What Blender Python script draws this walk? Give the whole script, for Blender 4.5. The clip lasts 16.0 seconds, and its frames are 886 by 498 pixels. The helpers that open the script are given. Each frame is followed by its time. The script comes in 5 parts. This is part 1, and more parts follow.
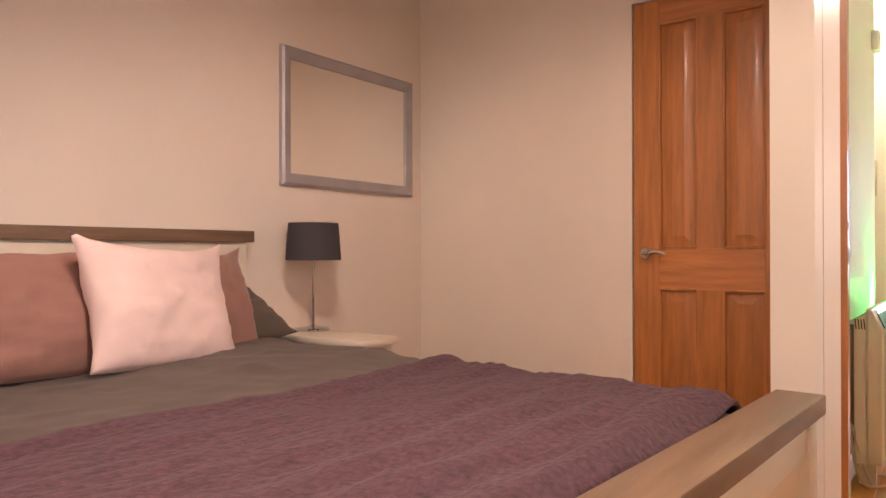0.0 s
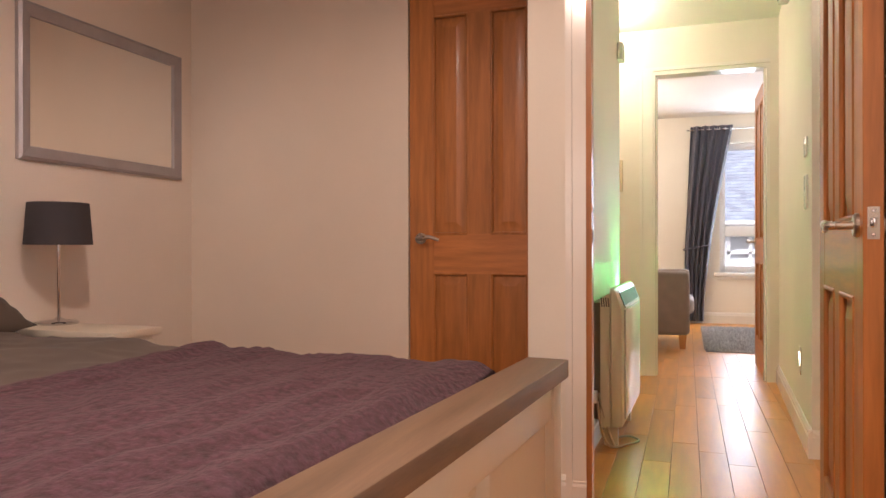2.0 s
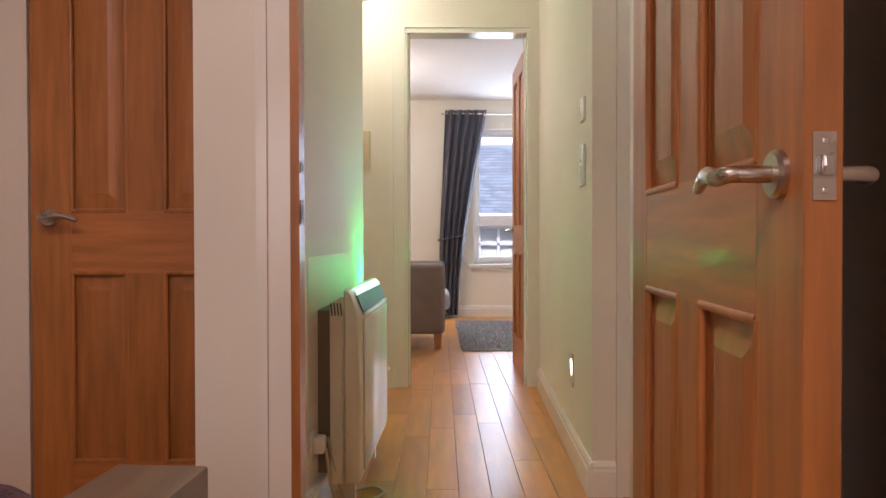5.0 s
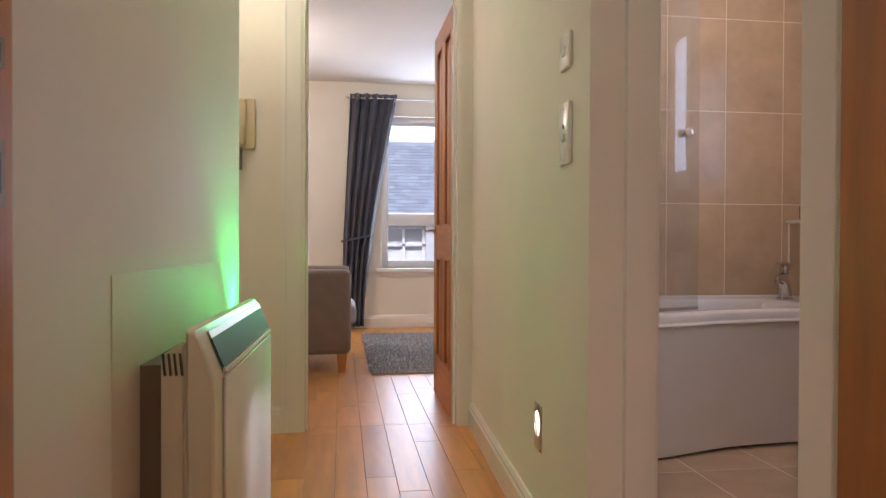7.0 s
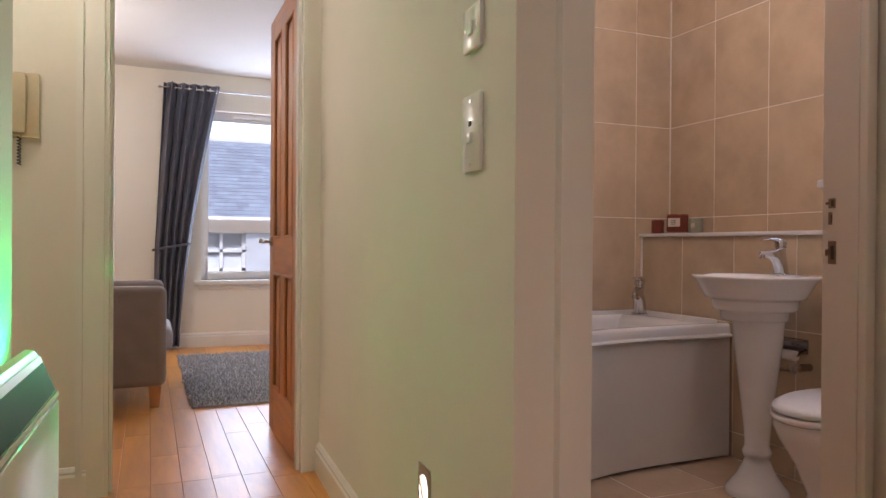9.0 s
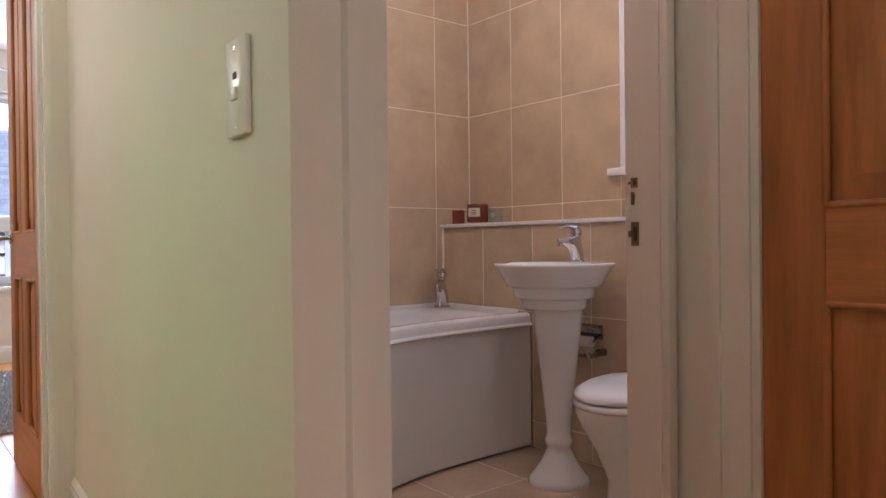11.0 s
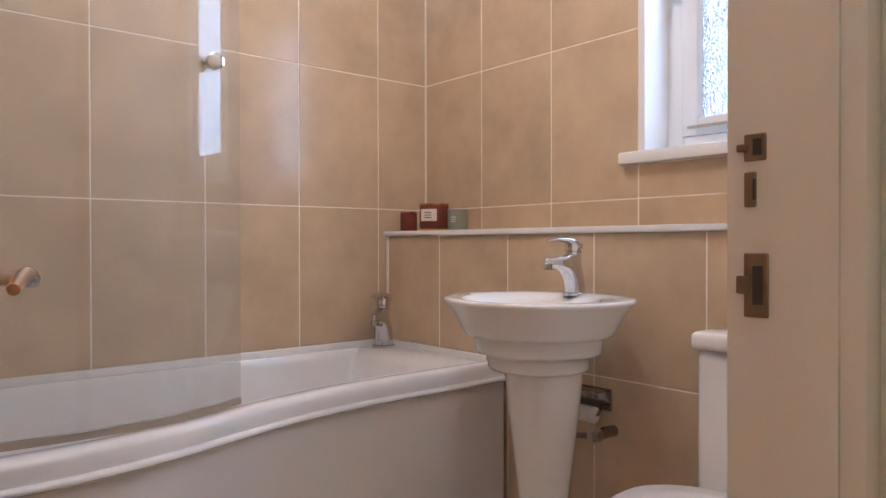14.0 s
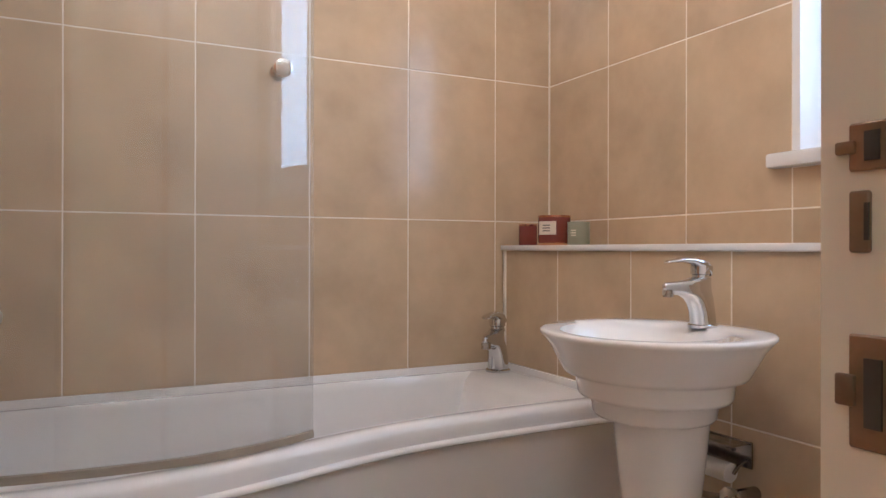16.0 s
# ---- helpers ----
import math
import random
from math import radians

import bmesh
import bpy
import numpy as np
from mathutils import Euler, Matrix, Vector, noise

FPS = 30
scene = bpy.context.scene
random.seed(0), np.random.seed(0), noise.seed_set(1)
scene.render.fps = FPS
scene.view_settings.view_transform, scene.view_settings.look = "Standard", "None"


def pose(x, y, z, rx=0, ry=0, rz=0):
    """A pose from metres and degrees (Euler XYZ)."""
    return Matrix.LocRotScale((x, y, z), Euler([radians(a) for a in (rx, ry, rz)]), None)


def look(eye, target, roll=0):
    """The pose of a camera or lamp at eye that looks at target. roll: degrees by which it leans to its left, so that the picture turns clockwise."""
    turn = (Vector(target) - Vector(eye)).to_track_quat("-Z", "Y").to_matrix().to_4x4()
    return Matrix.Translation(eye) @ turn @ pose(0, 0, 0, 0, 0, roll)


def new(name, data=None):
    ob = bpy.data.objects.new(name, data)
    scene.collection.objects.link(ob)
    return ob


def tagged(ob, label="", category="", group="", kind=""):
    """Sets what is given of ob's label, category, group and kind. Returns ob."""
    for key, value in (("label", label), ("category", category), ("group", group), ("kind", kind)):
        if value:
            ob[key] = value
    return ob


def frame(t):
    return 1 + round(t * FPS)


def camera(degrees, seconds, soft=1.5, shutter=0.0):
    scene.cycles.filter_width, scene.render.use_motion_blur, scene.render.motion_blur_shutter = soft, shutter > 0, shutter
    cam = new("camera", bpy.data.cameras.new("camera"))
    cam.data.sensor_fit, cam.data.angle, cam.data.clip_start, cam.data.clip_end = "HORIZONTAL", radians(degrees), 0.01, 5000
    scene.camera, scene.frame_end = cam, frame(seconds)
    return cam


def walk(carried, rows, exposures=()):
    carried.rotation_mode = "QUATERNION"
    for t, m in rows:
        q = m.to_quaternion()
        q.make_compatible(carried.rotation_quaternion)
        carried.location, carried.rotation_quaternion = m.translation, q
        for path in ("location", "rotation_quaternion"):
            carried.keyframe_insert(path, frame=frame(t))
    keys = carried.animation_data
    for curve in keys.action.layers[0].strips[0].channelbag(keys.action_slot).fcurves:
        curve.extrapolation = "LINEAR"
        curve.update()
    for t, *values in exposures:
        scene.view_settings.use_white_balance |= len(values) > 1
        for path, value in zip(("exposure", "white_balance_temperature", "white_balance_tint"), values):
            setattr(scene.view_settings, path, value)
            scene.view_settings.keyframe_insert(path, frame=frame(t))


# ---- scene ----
cam = camera(64.8, 16.0)
PATH = [
    (0, (0.08, 0.205, 0.946), (-1.102, 1.819, 0.953), -0.1),
    (0.5, (0.077, 0.193, 0.946), (-0.965, 1.9, 0.947), -0.0),
    (1, (0.087, 0.207, 0.936), (-0.813, 1.993, 0.938), -0.0),
    (1.5, (0.102, 0.228, 0.925), (-0.682, 2.068, 0.925), -0.1),
    (2, (0.122, 0.268, 0.894), (-0.539, 2.155, 0.892), -0.1),
    (2.5, (0.128, 0.346, 0.862), (-0.4, 2.275, 0.856), 0.0),
    (3, (0.121, 0.468, 0.857), (-0.251, 2.433, 0.845), -0.0),
    (3.5, (0.109, 0.621, 0.846), (-0.089, 2.611, 0.83), 0.1),
    (4, (0.108, 0.816, 0.863), (0.019, 2.814, 0.84), -0.1),
    (4.2, (0.11, 0.891, 0.87), (0.042, 2.89, 0.845), -0.1),
    (6.5, (0.087, 1.888, 0.876), (0.28, 3.879, 0.852), 0.0),
    (7, (0.079, 2.101, 0.88), (0.366, 4.081, 0.856), 0.2),
    (7.5, (0.086, 2.286, 0.881), (0.488, 4.245, 0.86), 0.3),
    (8, (0.096, 2.41, 0.904), (0.626, 4.338, 0.887), 0.2),
    (8.5, (0.076, 2.492, 0.918), (0.734, 4.381, 0.905), 0.3),
    (9, (0.045, 2.534, 0.924), (0.822, 4.377, 0.915), 0.4),
    (9.5, (0.027, 2.54, 0.925), (0.916, 4.332, 0.918), 0.4),
    (10, (0.041, 2.548, 0.91), (1.045, 4.277, 0.903), 0.4),
    (10.2, (0.064, 2.561, 0.898), (1.114, 4.263, 0.893), 0.3),
    (12.3, (0.474, 3.114, 0.903), (1.964, 4.447, 0.87), -0.1),
    (12.5, (0.526, 3.157, 0.902), (2.024, 4.482, 0.875), 0.4),
    (13, (0.667, 3.242, 0.907), (2.136, 4.599, 0.885), 0.1),
    (13.5, (0.785, 3.306, 0.923), (2.167, 4.752, 0.901), -0.0),
    (14, (0.91, 3.375, 0.949), (2.196, 4.907, 0.933), -0.1),
    (14.5, (0.994, 3.424, 0.97), (2.175, 5.038, 0.961), -0.0),
    (15, (1.059, 3.453, 0.986), (2.141, 5.134, 0.981), -0.0),
    (15.5, (1.115, 3.456, 0.988), (2.093, 5.201, 0.986), -0.0),
    (16, (1.152, 3.45, 0.979), (2.051, 5.236, 0.981), 0.1),
]
# seconds, stops, kelvin, tint
EXPOSURES = [(0, 0.36, 6450, 19), (1.0, 0.27, 6450, 19), (2.5, -0.12, 6150, 18), (4.0, -0.30, 5700, 17), (7.0, -0.60, 5850, 20), (10.0, -0.63, 5550, 19), (12.5, 0.04, 5250, 15), (14.5, 0.06, 5300, 10), (16.0, 0.05, 5300, 8)]
walk(cam, [(t, look(eye, target, roll)) for t, eye, target, roll in PATH], EXPOSURES)


# ---- light ----
world = bpy.data.worlds.new("sky")
scene.world = world
world.use_nodes = True
sky = world.node_tree.nodes.new("ShaderNodeTexSky")
sky.sky_type, sky.sun_disc = "NISHITA", False
sky.sun_elevation, sky.sun_rotation, sky.air_density, sky.dust_density = radians(50), radians(180), 1.0, 8.0
backing = world.node_tree.nodes["Background"]
world.node_tree.links.new(sky.outputs[0], backing.inputs[0])
backing.inputs[1].default_value = 0.15


def lamp(name, kind, at, power, color, size=0.1, aim=None, size_y=None, spot=120):
    data = bpy.data.lights.new(name, kind)
    data.energy, data.color = power, color
    if kind == "AREA":
        data.size = size
        if size_y:
            data.shape, data.size_y = "RECTANGLE", size_y
    elif kind == "SUN":
        data.angle = size
    else:
        data.shadow_soft_size = size
    if kind == "SPOT":
        data.spot_size, data.spot_blend = radians(spot), 0.6
    ob = new(name, data)
    ob.matrix_world = look(at, aim if aim else (at[0], at[1] + 0.001, at[2] - 1))
    return ob


WARM, DAY = (1.0, 0.66, 0.44), (0.80, 0.90, 1.0)
lamp("sun", "SUN", (0, -10, 12), 4.0, (1.0, 0.96, 0.9), radians(2), (3, 0, 0))
lamp("lounge_window_light", "AREA", (1.18, 9.19, 1.37), 57, (0.80, 0.90, 1.0), 1.3, (1.18, 5.0, 1.37), 1.45)
lamp("bathroom_window_light", "AREA", (2.705, 4.236, 1.69), 4.5, (0.62, 0.80, 1.0), 0.34, (1.0, 4.236, 1.69), 0.78)
# added fill lamp in the east wall, no window is known there
lamp("bedroom_east_fill", "AREA", (0.66, 0.55, 1.50), 6, (1.0, 0.78, 0.62), 1.2, (-2.0, 1.9, 0.35), 1.0)
# second added fill, unseen in the south wall, evens out the bedroom
lamp("bedroom_back_fill", "AREA", (-1.0, -1.56, 1.35), 8, (1.0, 0.86, 0.76), 1.2, (-1.0, 3.0, 0.2), 1.1)
lamp("bedroom_downlight_glow", "SPOT", (-0.45, 0.90, 2.40), 128, (1.0, 0.77, 0.60), 0.05, (-1.02, 2.05, 0.0), spot=118)
lamp("hall_downlight_glow", "POINT", (-0.42, 4.88, 2.30), 22, (1.0, 0.84, 0.65), 0.04)
lamp("hall_downlight_glow", "POINT", (0.50, 3.10, 2.30), 6.2, (1.0, 0.90, 0.74), 0.04)
lamp("lounge_ceiling_glow", "POINT", (-0.75, 7.6, 2.10), 46, (1.0, 0.86, 0.68), 0.08)
lamp("bathroom_downlight_glow", "POINT", (1.75, 4.62, 2.30), 14.5, (1.0, 0.82, 0.68), 0.05)
lamp("bathroom_downlight_glow", "POINT", (1.40, 4.02, 2.30), 13.5, (1.0, 0.82, 0.68), 0.05)
lamp("green_wall_light_glow", "SPOT", (-0.185, 4.31, 0.60), 18, (0.03, 1.0, 0.15), 0.02, (-0.235, 4.31, 1.15), spot=100)
# next two hang in mid-air, added to tint heater and walls green
lamp("green_wall_light_glow", "POINT", (-0.110, 4.33, 0.80), 1.1, (0.03, 1.0, 0.15), 0.02)
lamp("green_wall_light_glow", "SPOT", (-0.060, 4.34, 0.82), 9, (0.03, 1.0, 0.15), 0.02, (-0.150, 3.98, 0.62), spot=64)
lamp("step_light_glow", "SPOT", (0.615, 4.05, 0.36), 1.2, (0.9, 1.0, 0.5), 0.02, (-0.3, 4.0, 0.1), spot=150)


# ---- materials ----
def material(name, color, rough=0.6, metal=0.0, dark=0.88, scale=8.0, stretch=(1, 1, 1), fine=120.0, bump=0.08, spread=0.0, coat=0.0, sheen=0.0, light=1.05, spec=0.5):
    """Two scales of variation and a fine relief; spread: how far each piece differs from the next."""
    m = bpy.data.materials.new(name)
    m.use_nodes = True
    nt = m.node_tree
    nodes, links = nt.nodes, nt.links
    b = nodes["Principled BSDF"]
    b.inputs["Metallic"].default_value = metal
    b.inputs["Coat Weight"].default_value = coat
    b.inputs["Coat Roughness"].default_value = 0.12
    b.inputs["Sheen Weight"].default_value = sheen
    b.inputs["Specular IOR Level"].default_value = spec
    tc, mp = nodes.new("ShaderNodeTexCoord"), nodes.new("ShaderNodeMapping")
    mp.inputs["Scale"].default_value = stretch
    links.new(tc.outputs["Object"], mp.inputs["Vector"])
    info = nodes.new("ShaderNodeObjectInfo")
    shift = nodes.new("ShaderNodeVectorMath")
    shift.operation = "MULTIPLY_ADD"
    shift.inputs[1].default_value = (1, 1, 1)
    spin = nodes.new("ShaderNodeMath")
    spin.operation = "MULTIPLY"
    spin.inputs[1].default_value = 37.0 if spread else 0.0
    links.new(info.outputs["Random"], spin.inputs[0])
    links.new(mp.outputs[0], shift.inputs[0])
    links.new(spin.outputs[0], shift.inputs[2])
    big, small = nodes.new("ShaderNodeTexNoise"), nodes.new("ShaderNodeTexNoise")
    big.inputs["Scale"].default_value, big.inputs["Detail"].default_value = scale, 6
    small.inputs["Scale"].default_value, small.inputs["Detail"].default_value = fine, 3
    links.new(shift.outputs[0], big.inputs["Vector"])
    links.new(shift.outputs[0], small.inputs["Vector"])
    mix = nodes.new("ShaderNodeMix")
    mix.data_type = "RGBA"
    mix.inputs[6].default_value = (*[min(1, c * dark) for c in color], 1)
    mix.inputs[7].default_value = (*[min(1, c * light) for c in color], 1)
    add = nodes.new("ShaderNodeMath")
    add.operation = "MULTIPLY_ADD"
    add.inputs[1].default_value = 0.35
    links.new(small.outputs["Fac"], add.inputs[0])
    half = nodes.new("ShaderNodeMapRange")
    half.inputs["From Min"].default_value, half.inputs["From Max"].default_value = 0.3, 0.7
    half.inputs["To Max"].default_value = 0.8
    links.new(big.outputs["Fac"], half.inputs["Value"])
    links.new(half.outputs[0], add.inputs[2])
    links.new(add.outputs[0], mix.inputs[0])
    out = mix.outputs[2]
    if spread:
        vary = nodes.new("ShaderNodeHueSaturation")
        span = nodes.new("ShaderNodeMapRange")
        span.inputs["To Min"].default_value, span.inputs["To Max"].default_value = 1 - spread, 1 + spread
        links.new(info.outputs["Random"], span.inputs["Value"])
        links.new(span.outputs[0], vary.inputs["Value"])
        links.new(out, vary.inputs["Color"])
        out = vary.outputs[0]
    links.new(out, b.inputs["Base Color"])
    rr = nodes.new("ShaderNodeMapRange")
    rr.inputs["To Min"].default_value, rr.inputs["To Max"].default_value = max(0.02, rough * 0.85), min(1, rough * 1.15)
    links.new(big.outputs["Fac"], rr.inputs["Value"])
    links.new(rr.outputs[0], b.inputs["Roughness"])
    if bump:
        bp = nodes.new("ShaderNodeBump")
        bp.inputs["Strength"].default_value, bp.inputs["Distance"].default_value = bump, 0.004
        links.new(add.outputs[0], bp.inputs["Height"])
        links.new(bp.outputs[0], b.inputs["Normal"])
    return m


def glass(name, color=(1, 1, 1), rough=0.0, ripple=0.0):
    m = bpy.data.materials.new(name)
    m.use_nodes = True
    nodes, links = m.node_tree.nodes, m.node_tree.links
    b = nodes["Principled BSDF"]
    b.inputs["Base Color"].default_value = (*color, 1)
    b.inputs["Transmission Weight"].default_value = 1
    b.inputs["Roughness"].default_value = rough
    b.inputs["IOR"].default_value = 1.45
    if ripple:
        n, bp = nodes.new("ShaderNodeTexNoise"), nodes.new("ShaderNodeBump")
        n.inputs["Scale"].default_value, n.inputs["Distortion"].default_value = 26, 2.5
        bp.inputs["Strength"].default_value, bp.inputs["Distance"].default_value = ripple, 0.02
        links.new(n.outputs["Fac"], bp.inputs["Height"])
        links.new(bp.outputs[0], b.inputs["Normal"])
    return m


def glow(name, color, strength):
    m = bpy.data.materials.new(name)
    m.use_nodes = True
    b = m.node_tree.nodes["Principled BSDF"]
    b.inputs["Base Color"].default_value = (*color, 1)
    b.inputs["Emission Color"].default_value = (*color, 1)
    b.inputs["Emission Strength"].default_value = strength
    return m


CREAM = material("cream_wall_paint", (0.80, 0.705, 0.60), 0.55, scale=1.6, fine=160, dark=0.95, bump=0.05)
HALLPAINT = material("pale_hall_paint", (0.80, 0.745, 0.65), 0.62, spec=0.2, scale=1.6, fine=160, dark=0.95, bump=0.05)
LOUNGEPAINT = material("ivory_lounge_paint", (0.84, 0.79, 0.68), 0.55, scale=1.6, fine=160, dark=0.96, bump=0.05)
CEILING = material("matt_white_ceiling", (0.82, 0.79, 0.74), 0.8, scale=1.2, fine=140, dark=0.96, bump=0.05)
GLOSS = material("gloss_white_woodwork", (0.84, 0.80, 0.73), 0.18, scale=4, fine=60, dark=0.96, bump=0.05, stretch=(1, 1, 0.15), coat=0.3)
PINE = material("varnished_pine", (0.46, 0.175, 0.047), 0.40, dark=0.64, light=1.15, scale=7, stretch=(5, 5, 0.45), fine=46, bump=0.10, spread=0.10, coat=0.08)
PINEX = material("varnished_pine_rail", (0.50, 0.188, 0.053), 0.40, dark=0.66, light=1.2, scale=7, stretch=(0.45, 5, 5), fine=46, bump=0.10, spread=0.08, coat=0.08)
OAK = material("oak_floor_board", (0.66, 0.295, 0.070), 0.34, spec=0.45, dark=0.74, light=1.10, scale=3, stretch=(7, 0.8, 7), fine=45, bump=0.02, spread=0.13, coat=0.05)
UNDER = material("dark_subfloor", (0.10, 0.055, 0.025), 0.8)
OAKTOP = material("grey_brown_oak_cap", (0.20, 0.125, 0.078), 0.5, dark=0.6, light=1.25, scale=6, stretch=(6, 0.5, 6), fine=60, bump=0.18)
BEDPAINT = material("cream_furniture_paint", (0.74, 0.66, 0.53), 0.4, scale=3, fine=90, dark=0.94)
DUVET = material("taupe_cotton_sateen", (0.112, 0.084, 0.066), 0.75, scale=5, fine=400, dark=0.82, bump=0.12, sheen=0.1)
THROW = material("plum_fleece_throw", (0.072, 0.032, 0.042), 0.95, scale=70, fine=260, dark=0.36, light=1.95, bump=1.0, sheen=0.05, stretch=(1.2, 0.75, 1))
PINKLIGHT = material("pale_pink_linen", (0.86, 0.66, 0.61), 0.9, scale=8, fine=420, dark=0.93, bump=0.25, sheen=0.2)
PINKDARK = material("dusty_rose_linen", (0.34, 0.175, 0.138), 0.9, scale=8, fine=420, dark=0.88, bump=0.25, sheen=0.2)
SHADE = material("charcoal_fabric_shade", (0.055, 0.048, 0.052), 0.9, scale=20, fine=500, bump=0.2)
CHROME = material("polished_chrome", (0.72, 0.72, 0.73), 0.08, metal=1, scale=12, fine=80, bump=0.01)
# darker copy of the chrome, its dim reflections put into the colour
DARKCHROME = material("darkened_chrome", (0.42, 0.385, 0.35), 0.22, metal=1, scale=25, fine=150, dark=0.6, bump=0.03)
NICKEL = material("satin_nickel", (0.55, 0.50, 0.44), 0.28, metal=1, scale=12, fine=120, bump=0.02)
BRASS = material("tarnished_brass", (0.36, 0.26, 0.18), 0.5, metal=0.7, scale=30, fine=200, dark=0.5, bump=0.2)
SILVERFRAME = material("silver_grey_frame_paint", (0.40, 0.37, 0.37), 0.38, metal=0.25, scale=9, fine=90, bump=0.08)
MIRROR = material("mirror_silvering", (0.90, 0.88, 0.84), 0.015, metal=1, scale=1, fine=5, dark=0.995, light=1.0, bump=0)
HEATER = material("ivory_enamelled_steel", (0.78, 0.71, 0.55), 0.3, scale=5, fine=100, dark=0.95)
HEATFRONT = material("white_enamelled_front", (0.82, 0.80, 0.75), 0.24, scale=5, fine=100, dark=0.97, bump=0.02)
DARKGREY = material("dark_grey_plastic", (0.06, 0.055, 0.05), 0.5)
SEAL = material("grey_brown_seal", (0.34, 0.29, 0.23), 0.5)
BOARDPAINT = material("drab_board_paint", (0.70, 0.61, 0.49), 0.6, scale=3, fine=120, dark=0.92)
GRILLE = material("grey_grille_enamel", (0.070, 0.064, 0.055), 0.6, spec=0.2, scale=6, fine=60)
BROWN = material("dark_steel_bracket", (0.22, 0.17, 0.12), 0.6)
PLASTIC = material("white_switch_plastic", (0.80, 0.78, 0.72), 0.25, scale=10, fine=90, dark=0.97, bump=0.02)
BEIGEPLASTIC = material("beige_handset_plastic", (0.62, 0.52, 0.34), 0.35, scale=10, fine=90)
CORD = material("ivory_cable_sheath", (0.55, 0.46, 0.32), 0.5)
TILE = material("beige_ceramic_tile", (0.56, 0.425, 0.285), 0.16, dark=0.83, light=1.10, scale=6, stretch=(1, 1, 1), fine=26, bump=0.02, spread=0.04)
FLOORTILE = material("sand_floor_tile", (0.55, 0.41, 0.28), 0.25, dark=0.85, scale=6, fine=40, bump=0.03, spread=0.05)
GROUT = material("white_grout", (0.85, 0.78, 0.68), 0.85, scale=30, fine=200)
CERAMIC = material("glazed_white_ceramic", (0.84, 0.82, 0.80), 0.06, scale=3, fine=30, dark=0.985, bump=0.0, coat=0.3)
ACRYLIC = material("white_acrylic_bath", (0.76, 0.745, 0.74), 0.14, scale=3, fine=40, dark=0.97, bump=0.01)
PVC = material("white_window_plastic", (0.83, 0.82, 0.82), 0.25, scale=4, fine=60, dark=0.97, bump=0.02)
CURTAIN = material("slate_grey_curtain", (0.082, 0.084, 0.114), 0.55, scale=12, fine=500, dark=0.8, bump=0.15, sheen=0.35)
SOFA = material("grey_woven_upholstery", (0.235, 0.185, 0.155), 0.9, scale=10, fine=420, dark=0.85, bump=0.4, sheen=0.2)
CUSHION = material("pale_grey_cushion", (0.46, 0.44, 0.46), 0.9, scale=10, fine=300, bump=0.3)
LEG = material("light_beech_leg", (0.50, 0.22, 0.08), 0.4, dark=0.8, scale=6, stretch=(5, 5, 0.5))
RUG = material("grey_shaggy_pile", (0.40, 0.385, 0.385), 1.0, dark=0.7, light=1.3, scale=45, fine=260, bump=1.0, spread=0.0, sheen=0.3)
SLATE = material("blue_grey_slate", (0.24, 0.285, 0.37), 0.7, dark=0.75, light=1.2, scale=4, fine=30, spread=0.18)
RENDERED = material("grey_white_render", (0.60, 0.64, 0.70), 0.9, scale=2, fine=80)
HOUSEWHITE = material("white_sash_paint", (0.80, 0.81, 0.84), 0.6)
GROUND = material("wet_asphalt", (0.06, 0.06, 0.065), 0.8, scale=2, fine=60)
REDGLASS = material("maroon_candle_glass", (0.20, 0.050, 0.038), 0.12, scale=6, fine=40)
GREENGLASS = material("sage_candle_tin", (0.27, 0.275, 0.21), 0.3, scale=6, fine=40)
COPPER = material("rose_gold_lid", (0.55, 0.26, 0.15), 0.25, metal=1)
PAPER = material("cream_paper_label", (0.74, 0.66, 0.56), 0.8)
INK = material("dark_print", (0.05, 0.04, 0.04), 0.7)
ROLL = material("white_tissue_paper", (0.80, 0.77, 0.74), 0.95, fine=300, bump=0.3)
SCREEN = glass("limescaled_shower_glass", (0.88, 0.89, 0.88), 0.0)
SCREEN.node_tree.nodes["Principled BSDF"].inputs["Transmission Weight"].default_value = 0.955
GLASS, RIPPLE = glass("clear_glass"), glass("obscure_rippled_glass", rough=0.08, ripple=0.8)
STEPGLOW = glow("lit_step_lamp", (1.0, 0.85, 0.66), 4.0)
SPOTGLOW = glow("lit_downlight_lamp", (1.0, 0.8, 0.55), 14.0)
SKYGLOW = glow("pale_sky_glow", (0.80, 0.90, 1.0), 1.5)
GREENGLOW = glow("lit_green_lamp", (0.1, 1.0, 0.25), 6.0)


# ---- building blocks ----
def box(bm, x0, y0, z0, x1, y1, z1, bevel=0.0, seg=2):
    made = bmesh.ops.create_cube(bm, size=1)["verts"]
    for v in made:
        v.co = Vector(((x0 + x1) / 2 + v.co.x * (x1 - x0), (y0 + y1) / 2 + v.co.y * (y1 - y0), (z0 + z1) / 2 + v.co.z * (z1 - z0)))
    if bevel:
        edges = list({e for v in made for e in v.link_edges})
        bmesh.ops.bevel(bm, geom=edges, offset=bevel, segments=seg, affect="EDGES", profile=0.5)
    return bm


def bx(*a, **k):
    return box(bmesh.new(), *a, **k)


def prism(bm, plan, z0, z1):
    low, high = [bm.verts.new((x, y, z0)) for x, y in plan], [bm.verts.new((x, y, z1)) for x, y in plan]
    n = len(plan)
    bm.faces.new(low[::-1]), bm.faces.new(high)
    for i in range(n):
        bm.faces.new((low[i], low[(i + 1) % n], high[(i + 1) % n], high[i]))
    bmesh.ops.recalc_face_normals(bm, faces=bm.faces)
    return bm


